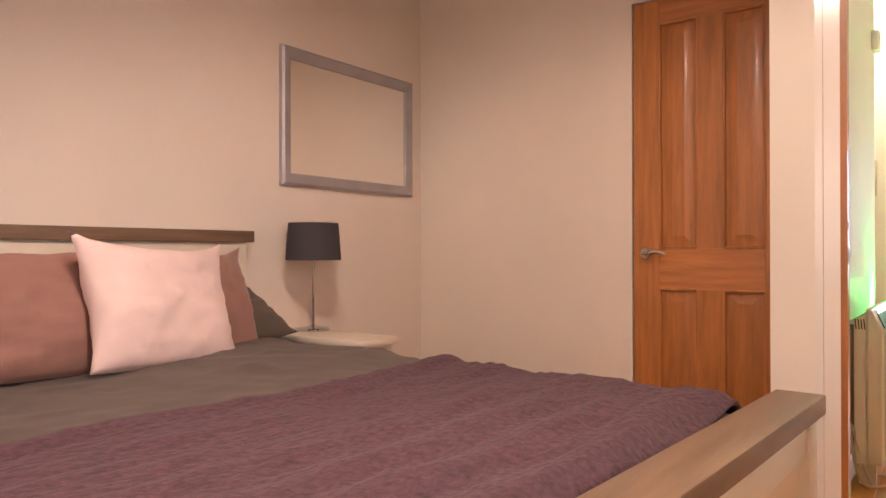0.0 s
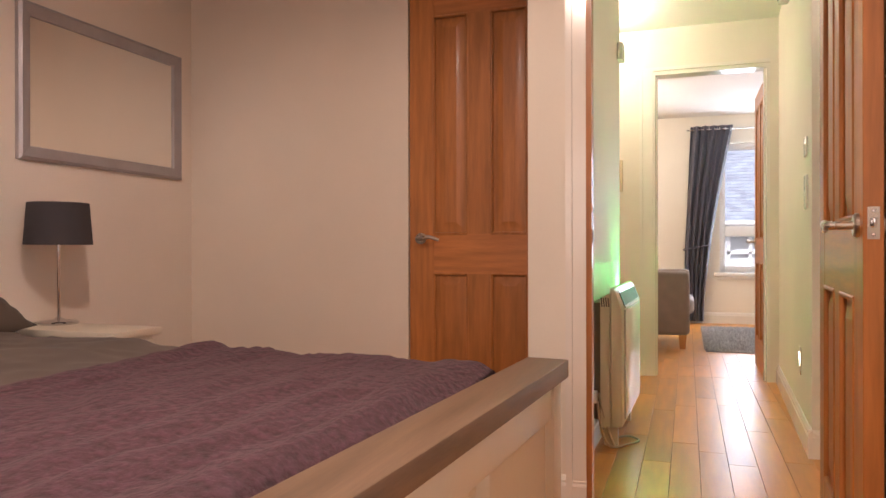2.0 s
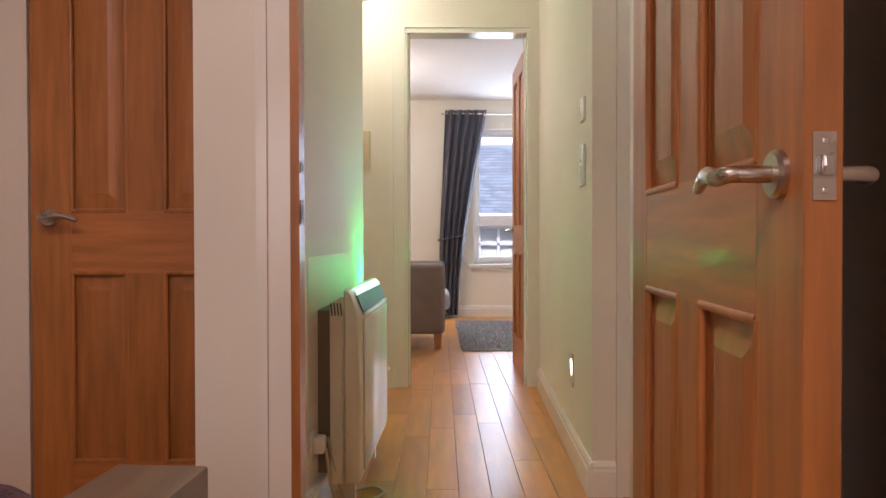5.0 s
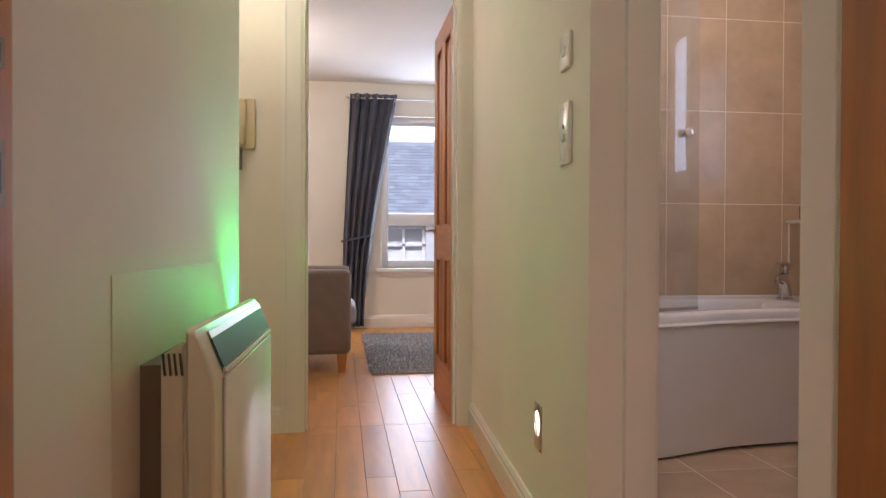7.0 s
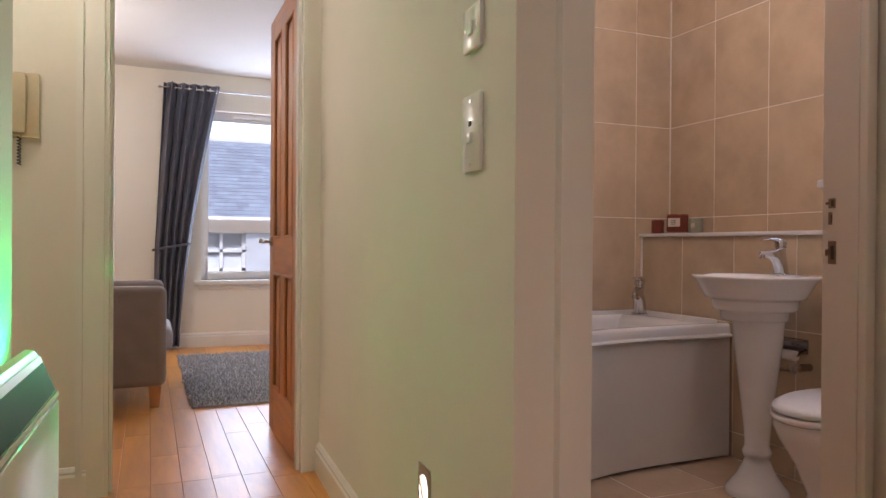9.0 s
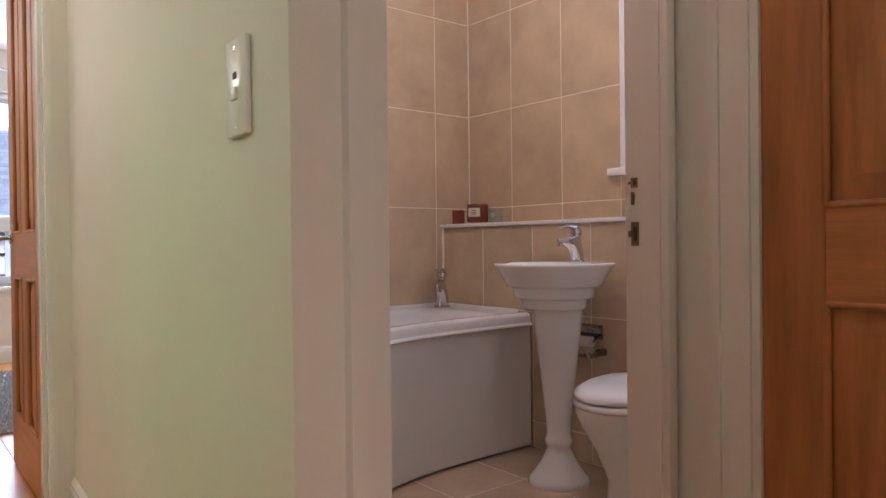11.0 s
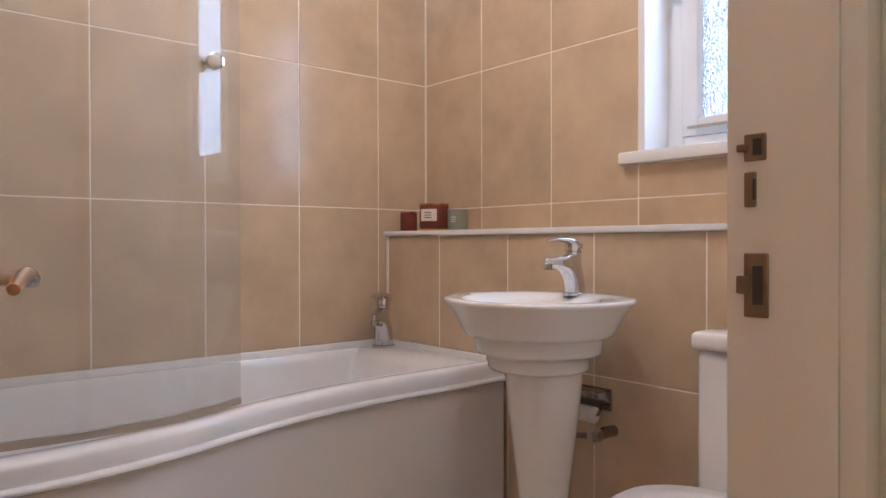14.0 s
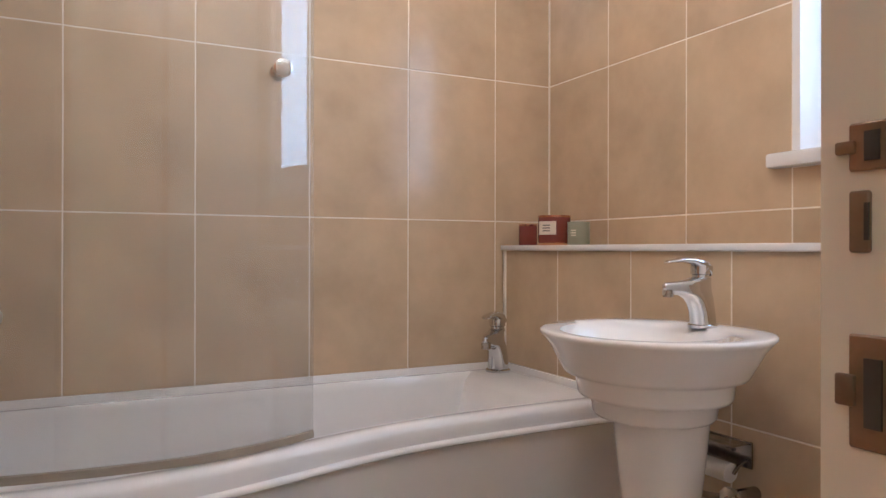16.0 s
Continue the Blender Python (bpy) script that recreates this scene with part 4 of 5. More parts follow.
# ---- the lounge ----
def lounge():
    w = thing("window_1", (1.18, 9.15, 0.60), "white plastic lounge window with a fixed top light", "window", kind="structure")
    # local: x along the wall, y outwards, z up from the sill
    L, R, T = -0.70, 0.70, 1.53
    for nm, a in (("window_frame", (L, 0.07, 0, L + 0.065, 0.13, T)), ("window_frame", (R - 0.065, 0.07, 0, R, 0.13, T)), ("window_frame", (L + 0.065, 0.07, 0, R - 0.065, 0.13, 0.075)), ("window_frame", (L + 0.065, 0.07, T - 0.075, R - 0.065, 0.13, T)),
                  ("transom", (L + 0.065, 0.065, 0.43, R - 0.065, 0.13, 0.55)), ("trickle_vent", (L + 0.28, 0.045, T - 0.055, R - 0.28, 0.07, T - 0.025))):
        part(nm, bx(*a, bevel=0.006), PVC, w, smooth=30)
    for a in ((L + 0.06, 0.098, 0.07, R - 0.06, 0.102, 0.435), (L + 0.06, 0.098, 0.545, R - 0.06, 0.102, T - 0.07)):
        pane = part("pane", bx(*a), GLASS, w, "clear glass", smooth=None)
        pane.visible_shadow = False
    part("window_sill", bx(L - 0.06, -0.045, -0.045, R + 0.06, 0.08, 0, bevel=0.008), GLOSS, w, "white gloss sill")
    part("apron", bx(L - 0.02, -0.014, -0.085, R + 0.02, 0, -0.045, bevel=0.003), GLOSS, w)
    rod = thing("curtain_rail", (0.85, 9.06, 2.285), "slim chrome curtain rail over the window", "curtain rail")
    part("pole", tube(bmesh.new(), [(-0.72, 0, 0), (1.5, 0, 0)], 0.008, 12), CHROME, rod)
    part("finial", lathe(bmesh.new(), [(0.004, -0.012), (0.014, -0.006), (0.016, 0.004), (0.006, 0.014)], -0.725, 0, 14), CHROME, rod)
    for x in (-0.66, 0.6):
        part("bracket", tube(bmesh.new(), [(x, 0, 0), (x, 0.085, 0)], 0.006, 8), CHROME, rod)
    # eyelet curtain, gathered at a tieback
    c = thing("curtain", (0.36, 9.06, 0.03), "slate grey eyelet curtain tied back beside the window", "curtain")
    bm = bmesh.new()
    nx, nz = 120, 60
    rows = []
    for k in range(nz + 1):
        z = 2.30 * k / nz
        f = z / 2.30
        if f > 0.37:
            g = (f - 0.37) / 0.63
            left, right = -0.27 + 0.07 * g, 0.01 + 0.255 * g ** 1.15
        else:
            g = 1 - f / 0.37
            left, right = -0.27 - 0.01 * g, 0.01 - 0.07 * math.sin(g * 1.5)
        row = []
        for i in range(nx + 1):
            u = i / nx
            amp = 0.038 + 0.014 * math.sin(3 * u + 2 * f)
            ph = 2 * math.pi * 5.0 * u + 0.5 * math.sin(3 * f)
            row.append(bm.verts.new((left + (right - left) * u + 0.008 * math.sin(2 * ph), amp * math.sin(ph) + 0.008 * noise.noise(Vector((u * 6, f * 5, 2))), z)))
        rows.append(row)
    for a, b in zip(rows, rows[1:]):
        for i in range(nx):
            bm.faces.new((a[i], a[i + 1], b[i + 1], b[i]))
    ob = part("drape", bm, CURTAIN, c, smooth=180)
    th = ob.modifiers.new("thickness", "SOLIDIFY")
    th.thickness = 0.004
    for k in range(8):
        u = (k + 0.5) / 8
        part("eyelet", tube(bmesh.new(), [(-0.20 + 0.465 * u + 0.004 * math.cos(j * math.pi / 8) * 0, 0.024 * math.cos(j * math.pi / 8), 2.255 + 0.024 * math.sin(j * math.pi / 8)) for j in range(17)], 0.005, 6), CHROME, c)
    part("tieback", tube(bmesh.new(), [(-0.13 + 0.15 * math.cos(j * math.pi / 10), 0.055 * math.sin(j * math.pi / 10), 0.87 + 0.03 * math.cos(j * math.pi / 10)) for j in range(21)], 0.011, 8), CURTAIN, c)

    s = thing("armchair", (-0.28, 7.18, 0), "grey upholstered armchair on light wooden feet", "armchair")
    # faces +x; the arms run along x
    for y in (-0.43, 0.29):
        part("arm", bx(-0.36, y, 0.12, 0.42, y + 0.15, 0.685, bevel=0.045, seg=4), SOFA, s, smooth=50)
    part("back", bx(-0.45, -0.42, 0.12, -0.20, 0.43, 0.74, bevel=0.06, seg=4), SOFA, s, smooth=50)
    part("seat_base", bx(-0.40, -0.32, 0.12, 0.40, 0.33, 0.30, bevel=0.02), SOFA, s, smooth=50)
    part("seat_cushion", bx(-0.25, -0.285, 0.295, 0.46, 0.295, 0.445, bevel=0.05, seg=4), CUSHION, s, "pale grey seat cushion", 50)
    for x in (-0.38, 0.36):
        for y in (-0.37, 0.37):
            bm = bmesh.new()
            loft(bm, [[(x + a * r, y + b * r, z) for a, b in ((-1, -1), (1, -1), (1, 1), (-1, 1))] for r, z in ((0.024, 0), (0.034, 0.125))])
            part("leg", bm, LEG, s, smooth=None)
    # shaggy rug: a thick mat with tufts
    rug = thing("rug", (0.97, 7.63, 0), "grey shaggy pile rug on the oak floor", "rug")
    part("backing", bx(-0.70, -0.95, 0.0005, 0.70, 0.95, 0.012, bevel=0.003), RUG, rug)
    rng = random.Random(5)
    vs, fs = [], []
    for _ in range(15000):
        x, y = rng.uniform(-0.71, 0.71), rng.uniform(-0.96, 0.96)
        a, l, tl = rng.uniform(0, 6.283), rng.uniform(0.014, 0.030), rng.uniform(0.004, 0.022)
        dx, dy, wd = math.cos(a), math.sin(a), 0.0045
        n = len(vs)
        vs += [(x - dy * wd, y + dx * wd, 0.011), (x + dy * wd, y - dx * wd, 0.011), (x + dx * tl, y + dy * tl, 0.011 + l), (x + dx * wd, y + dy * wd, 0.011)]
        fs += [(n, n + 1, n + 2), (n + 1, n + 3, n + 2), (n + 3, n, n + 2)]
    me = bpy.data.meshes.new("shag")
    me.from_pydata(vs, [], fs)
    me.materials.append(RUG)
    pile = new("shag", me)
    pile.parent = rug
    tagged(pile, kind="stuff")
    pl = thing("pendant_light", (-0.75, 7.6, 2.46), "small lit ceiling lamp with a glass shade", "ceiling light")
    part("rose", lathe(bmesh.new(), [(0.05, 0), (0.05, -0.012), (0.02, -0.02)]), CHROME, pl)
    part("shade", lathe(bmesh.new(), [(0.02, -0.02), (0.06, -0.05), (0.075, -0.10), (0.05, -0.14), (0.01, -0.15)]), SPOTGLOW, pl)


lounge()


# ---- outside the lounge window ----
def outside():
    structure("backdrop", bx(-150, 130, -3.0, 150, 130.5, 110), SKYGLOW, "pale bright overcast sky", "backdrop")
    structure("backdrop", bx(60, -60, -3.0, 60.5, 100, 70), SKYGLOW, "pale bright overcast sky beyond the bathroom window", "backdrop")
    structure("ground", bx(-400, -400, -3.2, 400, 800, -3.0), GROUND, "grey street ground far below the window", "ground")
    hse = thing("cottage", (3.346, 21.0, -3.0), "grey-white rendered house with a slate roof across the street", "house")
    part("wall", run(bmesh.new(), (-13, 0), (13, 0), 0.35, 0, 4.60, [(5.0 + 2.9 * k, 6.2 + 2.9 * k, 3.24, 4.27) for k in range(6)]), RENDERED, hse, smooth=None)
    part("end_wall", bx(-13, 0.45, 0, 13, 7.0, 4.4), RENDERED, hse)
    for k in range(6):
        x = -8.0 + 2.9 * k
        win = part("window", bx(x + 0.02, 0.16, 3.26, x + 1.18, 0.19, 4.25), GLASS, hse, "paned window", smooth=None)
        for a in ((x, 0.10, 3.24, x + 0.09, 0.22, 4.27), (x + 1.11, 0.10, 3.24, x + 1.2, 0.22, 4.27), (x + 0.56, 0.10, 3.24, x + 0.64, 0.22, 4.27), (x, 0.10, 3.72, x + 1.2, 0.21, 3.79), (x, 0.10, 3.24, x + 1.2, 0.22, 3.32), (x, 0.10, 4.19, x + 1.2, 0.22, 4.27)):
            part("frame", bx(*a), HOUSEWHITE, win)
        win.visible_shadow = False
        part("net_curtain", bx(x + 0.02, 0.198, 3.26, x + 1.18, 0.206, 4.25), RENDERED, win)
        part("sill", bx(x - 0.08, -0.08, 3.16, x + 1.28, 0.02, 3.24), RENDERED, hse)
    roof = part("roof", loft(bmesh.new(), [[(x, -0.25, 4.57), (x, 3.5, 7.0), (x, 7.3, 4.57)] for x in (-13.3, 13.3)]), SLATE, hse, "blue-grey slate roof", None)
    part("gutter", tube(bmesh.new(), [(-13.3, -0.30, 4.55), (13.3, -0.30, 4.55)], 0.07, 10), PVC, hse)
    part("ridge", tube(bmesh.new(), [(-13.3, 3.5, 7.02), (13.3, 3.5, 7.02)], 0.10, 8), RENDERED, hse)
    slope = math.atan2(2.43, 3.75)
    shape = mesh_of(bx(0.004, -0.02, 0, 0.296, 0.22, 0.014), "slate", SLATE)
    rng = random.Random(3)
    for r in range(22):
        for k in range(14):
            ob = new("slate", shape)
            ob.parent = roof
            up = 0.2 * r
            ob.matrix_basis = pose(-2.55 + 0.30 * k + (0.15 if r % 2 else 0), -0.27 + up * math.cos(slope), 4.575 + up * math.sin(slope), math.degrees(slope) - 2.0 + rng.uniform(-0.5, 0.5))


outside()


# ---- the bathroom ----
def bathroom():
    # ledge that boxes in the pipes
    ledge = thing("pipe_ledge", (2.50, 4.60, 0), "tiled boxed-in ledge along the bathroom wall with a white top edge", "ledge", kind="structure")
    part("core", bx(-0.080, -0.88, 0, 0.105, 0.90, 0.980), GROUT, ledge)
    part("top", bx(-0.080, -0.88, 0.980, 0.105, 0.90, 0.990), TILE, ledge, "tiled top")
    part("edge_trim", bx(-0.095, -0.88, 0.978, -0.079, 0.90, 0.994, bevel=0.002), PVC, ledge, "white plastic edge trim")
    part("corner_trim", bx(-0.089, 0.884, 0.56, -0.080, 0.893, 0.978, bevel=0.002), GROUT, ledge)

    # P-shaped bath: (x, y of the rim's front edge)
    def front(x):
        knots = [(0.81, 4.74), (0.95, 4.715), (1.10, 4.70), (1.25, 4.71), (1.40, 4.745), (1.55, 4.795), (1.70, 4.838), (1.85, 4.862), (2.05, 4.872), (2.25, 4.872), (2.41, 4.872)]
        for (xa, ya), (xb, yb) in zip(knots, knots[1:]):
            if x <= xb:
                t = (x - xa) / (xb - xa)
                t2 = t
                return ya + (yb - ya) * t2
        return knots[-1][1]
    xs = [0.815 + (2.405 - 0.815) * i / 60 for i in range(61)]
    ys = [sum(front(min(2.405, max(0.815, x + d * 0.03))) for d in range(-3, 4)) / 7 for x in xs]
    back = 5.488
    bath = thing("bath", (1.6, 5.15, 0), "white P-shaped acrylic shower bath with a curved front panel", "bath")
    O = Vector((1.6, 5.15, 0))

    def p(name, bm, mat, label="", smooth=40, parent=bath):
        bmesh.ops.translate(bm, verts=bm.verts, vec=-O)
        return part(name, bm, mat, parent, label, smooth)
    Z = 0.590
    # front panel
    bm = bmesh.new()
    for off, z0, z1 in ((0.0, 0.012, 0.538),):
        outer = [(x, y + off) for x, y in zip(xs, ys)]
        loft(bm, [[(x, y, z) for x, y in outer] + [(x, y + 0.012, z) for x, y in outer[::-1]] for z in (z0, 0.04, 0.3, z1)])
    p("front_panel", bm, ACRYLIC, "curved white front panel", 60)
    # rim: a rolled front edge with a step
    prof = [(0.020, 0.532), (-0.006, 0.533), (-0.013, 0.536), (-0.014, 0.541), (-0.010, 0.546), (-0.003, 0.549), (-0.002, 0.560), (0.0, 0.576), (0.004, Z - 0.006), (0.012, Z), (0.022, Z + 0.002), (0.055, Z), (0.075, Z - 0.012), (0.085, Z - 0.05)]
    bm = bmesh.new()
    rows = [[bm.verts.new((x, y + a, z)) for a, z in prof] for x, y in zip(xs, ys)]
    for a, b in zip(rows, rows[1:]):
        for j in range(len(prof) - 1):
            bm.faces.new((a[j], b[j], b[j + 1], a[j + 1]))
    bmesh.ops.recalc_face_normals(bm, faces=bm.faces)
    p("rim", bm, ACRYLIC, "rolled rim with a stepped lip", 50)
    # basin of the bath: deck and hollow
    bm = bmesh.new()
    deck, hollow, floor_, low = [], [], [], []
    cx, cy = 1.58, 5.17
    ring = [(x, y + 0.078) for x, y in zip(xs, ys)]
    ring = [(max(0.816, x), y) for x, y in ring] + [(2.404, 5.2), (2.404, back)] + [(x, back) for x in xs[::-1][1:-1]] + [(0.816, back), (0.816, 5.2)]

    def inset(k, z, cut):
        out = []
        for x, y in ring:
            yy = y if y < 5.0 else y - cut[1]
            xx = min(max(x, 0.816 + cut[0]), 2.404 - cut[2])
            out.append((cx + (xx - cx) * k, cy + (yy - cy) * k if yy < 5.0 else cy + (yy - cy) * k, z))
        return out
    loft(bm, [inset(1.0, Z - 0.012, (0, 0, 0)), inset(0.99, Z - 0.005, (0.06, 0.05, 0.14)), inset(0.97, Z - 0.03, (0.08, 0.06, 0.16)), inset(0.90, 0.30, (0.10, 0.07, 0.20)), inset(0.80, 0.20, (0.12, 0.08, 0.24)), inset(0.55, 0.18, (0.12, 0.08, 0.24))], caps=False)
    last = [bm.verts.new(v) for v in inset(0.55, 0.18, (0.12, 0.08, 0.24))]
    bm.faces.new(last)
    bmesh.ops.recalc_face_normals(bm, faces=bm.faces)
    p("tub", bm, ACRYLIC, "hollow white tub", 50)
    p("upstand", bx(0.815, 5.478, Z - 0.03, 2.405, 5.490, Z + 0.012, bevel=0.004), ACRYLIC)
    p("upstand", bx(2.393, 4.95, Z - 0.03, 2.408, 5.478, Z + 0.012, bevel=0.004), ACRYLIC)

    def mixer(name, at, turn, label, k=1.0, tilt=0.0):
        t = thing(name, at, label, "tap", turn, "chrome mixer taps")
        # sections from the foot up: back, front, half width; the front runs out into the spout
        rings = []
        for z, x0, x1, w in ((0, -0.026, 0.026, 0.0255), (0.012, -0.0255, 0.0255, 0.0245), (0.034, -0.0235, 0.029, 0.0235), (0.050, -0.022, 0.036, 0.0225), (0.061, -0.021, 0.047, 0.0215), (0.067, -0.020, 0.062, 0.021), (0.072, -0.0195, 0.088, 0.0205),
                             (0.078, -0.019, 0.096, 0.020), (0.087, -0.018, 0.098, 0.0195), (0.093, -0.0175, 0.092, 0.019), (0.0965, -0.017, 0.056, 0.0185), (0.100, -0.0165, 0.034, 0.018), (0.103, -0.015, 0.028, 0.017)):
            ring = []
            for j in range(32):
                c, sn = math.cos(j * math.pi / 16), math.sin(j * math.pi / 16)
                x = (x0 + x1) / 2 + (x1 - x0) / 2 * c
                slim = 1 - 0.34 * min(1, max(0, (x - 0.02) / 0.06))
                ring.append((x * k, w * k * slim * math.copysign(abs(sn) ** 0.8, sn), z * k))
            rings.append(ring)
        part("body", loft(bmesh.new(), rings), CHROME, t, "chrome body swept into a short spout", 60)
        part("cartridge", lathe(bmesh.new(), [(0.0165 * k, 0.101 * k), (0.0165 * k, 0.108 * k), (0.0195 * k, 0.110 * k), (0.0195 * k, 0.124 * k), (0.015 * k, 0.132 * k)], 0.006 * k, 0, 22), CHROME, t, smooth=50)
        lev = bmesh.new()
        rings = []
        for s, z, w, th in ((-0.016, 0.112, 0.011, 0.008), (-0.010, 0.122, 0.0185, 0.012), (0.006, 0.130, 0.0200, 0.013), (0.030, 0.137, 0.0175, 0.008), (0.058, 0.139, 0.0145, 0.005), (0.084, 0.136, 0.0120, 0.003), (0.091, 0.134, 0.007, 0.002)):
            rings.append([(s * k, w * k * math.cos(j * math.pi / 8), (z + th * math.sin(j * math.pi / 8)) * k) for j in range(16)])
        part("lever", loft(lev, rings), CHROME, t, "flat curved lever", 60)
        part("base_ring", lathe(bmesh.new(), [(0.030 * k, 0), (0.030 * k, 0.005 * k), (0.026 * k, 0.008 * k)], 0, 0, 24), CHROME, t)
        part("aerator", lathe(bmesh.new(), [(0.0105 * k, 0.064 * k), (0.0115 * k, 0.078 * k)], 0.085 * k, 0, 14), NICKEL, t)
        return t
    mixer("bath_mixer_tap", (2.335, 5.40, Z - 0.006), 220, "chrome bath mixer tap in the corner of the bath", 1.36)

    # curved glass shower screen standing on the rim
    sc = thing("shower_screen", (1.20, 4.77, Z), "curved frameless glass shower screen on the bath rim", "shower screen")
    path = [(x - 1.20, 4.757 + (0.9 if x > 1.25 else 0.4) * (x - 1.25) ** 2 - 4.77) for x in xs if x <= 1.58]
    bm = bmesh.new()
    loft(bm, [[(x, y, z) for x, y in path] + [(x, y + 0.006, z) for x, y in path[::-1]] for z in (0.018, 1.42)])
    g = part("glass_panel", bm, SCREEN, sc, "clear toughened glass", 60)
    g.visible_shadow = False
    part("seal", loft(bmesh.new(), [[(x, y - 0.004, z) for x, y in path] + [(x, y + 0.010, z) for x, y in path[::-1]] for z in (0.006, 0.020)]), SEAL, sc, "grimy grey-brown plastic seal", 60)
    part("wall_channel", bx(-0.385, -0.022, 0.0, -0.370, 0.022, 1.42, bevel=0.002), CHROME, sc)
    kx, ky = path[-4]
    kb = bmesh.new()
    loft(kb, [[(kx + r * math.cos(j * math.pi / 10), ky - d, 0.735 + r * math.sin(j * math.pi / 10)) for j in range(20)] for r, d in ((0.008, -0.03), (0.017, -0.028), (0.017, -0.012), (0.009, -0.008), (0.009, 0.012), (0.017, 0.016), (0.018, 0.030), (0.010, 0.034))])
    part("knob", kb, CHROME, sc, "round chrome knob", 40)

    # pedestal basin
    b = thing("pedestal_basin", (2.144, 4.496, 0), "white stepped ceramic wash basin on a tapered pedestal", "wash basin")

    def oval(profile, n=48, dx=0.0):
        rings = []
        for k_, (r, z) in enumerate(profile):
            ring = []
            dx = -0.054 * min(1, max(0, k_ - 15) / 2)
            for j in range(n):
                c, s = math.cos(2 * math.pi * j / n), math.sin(2 * math.pi * j / n)
                r_ = r * 0.805
                x = r_ * 0.95 * c
                ring.append((min(x, 0.255) + dx, r_ * s, z))
            rings.append(ring)
        return rings
    bowl = [(0.100, 0.651), (0.146, 0.654), (0.152, 0.661), (0.156, 0.686), (0.162, 0.691), (0.186, 0.694), (0.190, 0.701), (0.194, 0.728), (0.200, 0.734), (0.222, 0.738), (0.228, 0.745), (0.262, 0.794), (0.280, 0.810), (0.286, 0.816), (0.284, 0.821), (0.276, 0.823), (0.206, 0.821), (0.190, 0.803), (0.155, 0.755), (0.100, 0.728), (0.020, 0.721)]
    part("bowl", loft(bmesh.new(), oval(bowl)), CERAMIC, b, "stepped oval bowl", 60)
    ped = [(0.150, 0.0), (0.150, 0.012), (0.143, 0.022), (0.122, 0.040), (0.090, 0.075), (0.066, 0.115), (0.058, 0.135), (0.068, 0.145), (0.070, 0.160), (0.062, 0.172), (0.058, 0.185), (0.066, 0.26), (0.090, 0.42), (0.112, 0.56), (0.124, 0.658)]
    part("pedestal", lathe(bmesh.new(), ped, 0.02, 0, 40, 0.76, 0.76), CERAMIC, b, "tapered pedestal with a bell foot", 60)
    part("plug", lathe(bmesh.new(), [(0.014, 0.720), (0.014, 0.724)], -0.054, 0, 16), CHROME, b)
    mixer("basin_mixer_tap", (2.279, 4.496, 0.820), 172, "chrome lever mixer tap on the wash basin", 1.0)

    # pipes and the roll holder behind the basin
    ph = thing("toilet_roll_holder", (2.418, 4.572, 0.515), "chrome toilet roll holder with a thin roll", "roll holder")
    part("back_plate", bx(-0.005, -0.086, -0.006, 0, 0.086, 0.052, bevel=0.002), DARKCHROME, ph)
    part("cover_flap", bx(-0.060, -0.080, 0.046, -0.004, 0.080, 0.050, bevel=0.001), DARKCHROME, ph, "short chrome cover flap")
    for y in (-0.040, 0.040):
        part("screw", lathe(bmesh.new(), [(0.004, 0.024), (0.004, 0.030)], -0.006, y, 10), DARKGREY, ph)
    for y in (-0.074, 0.074):
        part("arm", tube(bmesh.new(), smooth_path([(-0.003, y, 0.012), (-0.028, y, 0.004), (-0.046, y, -0.012)], 6), 0.004, 8), DARKCHROME, ph)
    rl = bmesh.new()
    loft(rl, [[(-0.046 + r * math.cos(j * math.pi / 12), y, -0.012 + r * math.sin(j * math.pi / 12)) for j in range(24)] for y, r in ((-0.069, 0.010), (-0.067, 0.021), (0.066, 0.021), (0.068, 0.010))])
    part("paper_roll", rl, ROLL, ph, "nearly used white paper roll", 60)
    wp = thing("waste_pipe", (2.37, 4.515, 0.40), "braided hose and isolating valve behind the pedestal", "pipe")
    part("hose", tube(bmesh.new(), smooth_path([(-0.10, 0.115, 0.215), (-0.085, 0.125, 0.17), (-0.065, 0.11, 0.10), (-0.04, 0.055, 0.055), (-0.008, 0.01, 0.048), (0.012, -0.02, 0.055)], 8), 0.0075, 10), BROWN, wp, "dark flexible hose")
    part("valve", tube(bmesh.new(), [(0.050, -0.034, 0.060), (0.0, -0.030, 0.060), (-0.012, -0.030, 0.060)], [0.015, 0.015, 0.011], 14), DARKCHROME, wp)
    knob = bmesh.new()
    loft(knob, [[(-0.012 - d, -0.030 + r * math.cos(j * math.pi / 8) * (1 + 0.12 * (j % 2)), 0.060 + r * math.sin(j * math.pi / 8) * (1 + 0.12 * (j % 2))) for j in range(16)] for r, d in ((0.012, 0), (0.020, 0.004), (0.021, 0.018), (0.012, 0.024))])
    part("valve_knob", knob, NICKEL, wp, "ribbed valve knob", 50)
    part("pipe_nut", lathe(bmesh.new(), [(0.011, 0.040), (0.013, 0.044), (0.013, 0.058), (0.010, 0.062)], 0.010, -0.014, 8), CHROME, wp)

    # close-coupled toilet
    t = thing("toilet", (2.10, 4.045, 0), "white close-coupled toilet with a closed lid", "toilet")

    def egg(scale, z, n=40, front_=0.31, back_=0.15, half=0.185):
        out = []
        for j in range(n):
            a = 2 * math.pi * j / n
            c, s = math.cos(a), math.sin(a)
            out.append(((back_ * c if c > 0 else front_ * c) * scale, half * s * scale * (1 if c < 0 else (1 - 0.0 * c)), z))
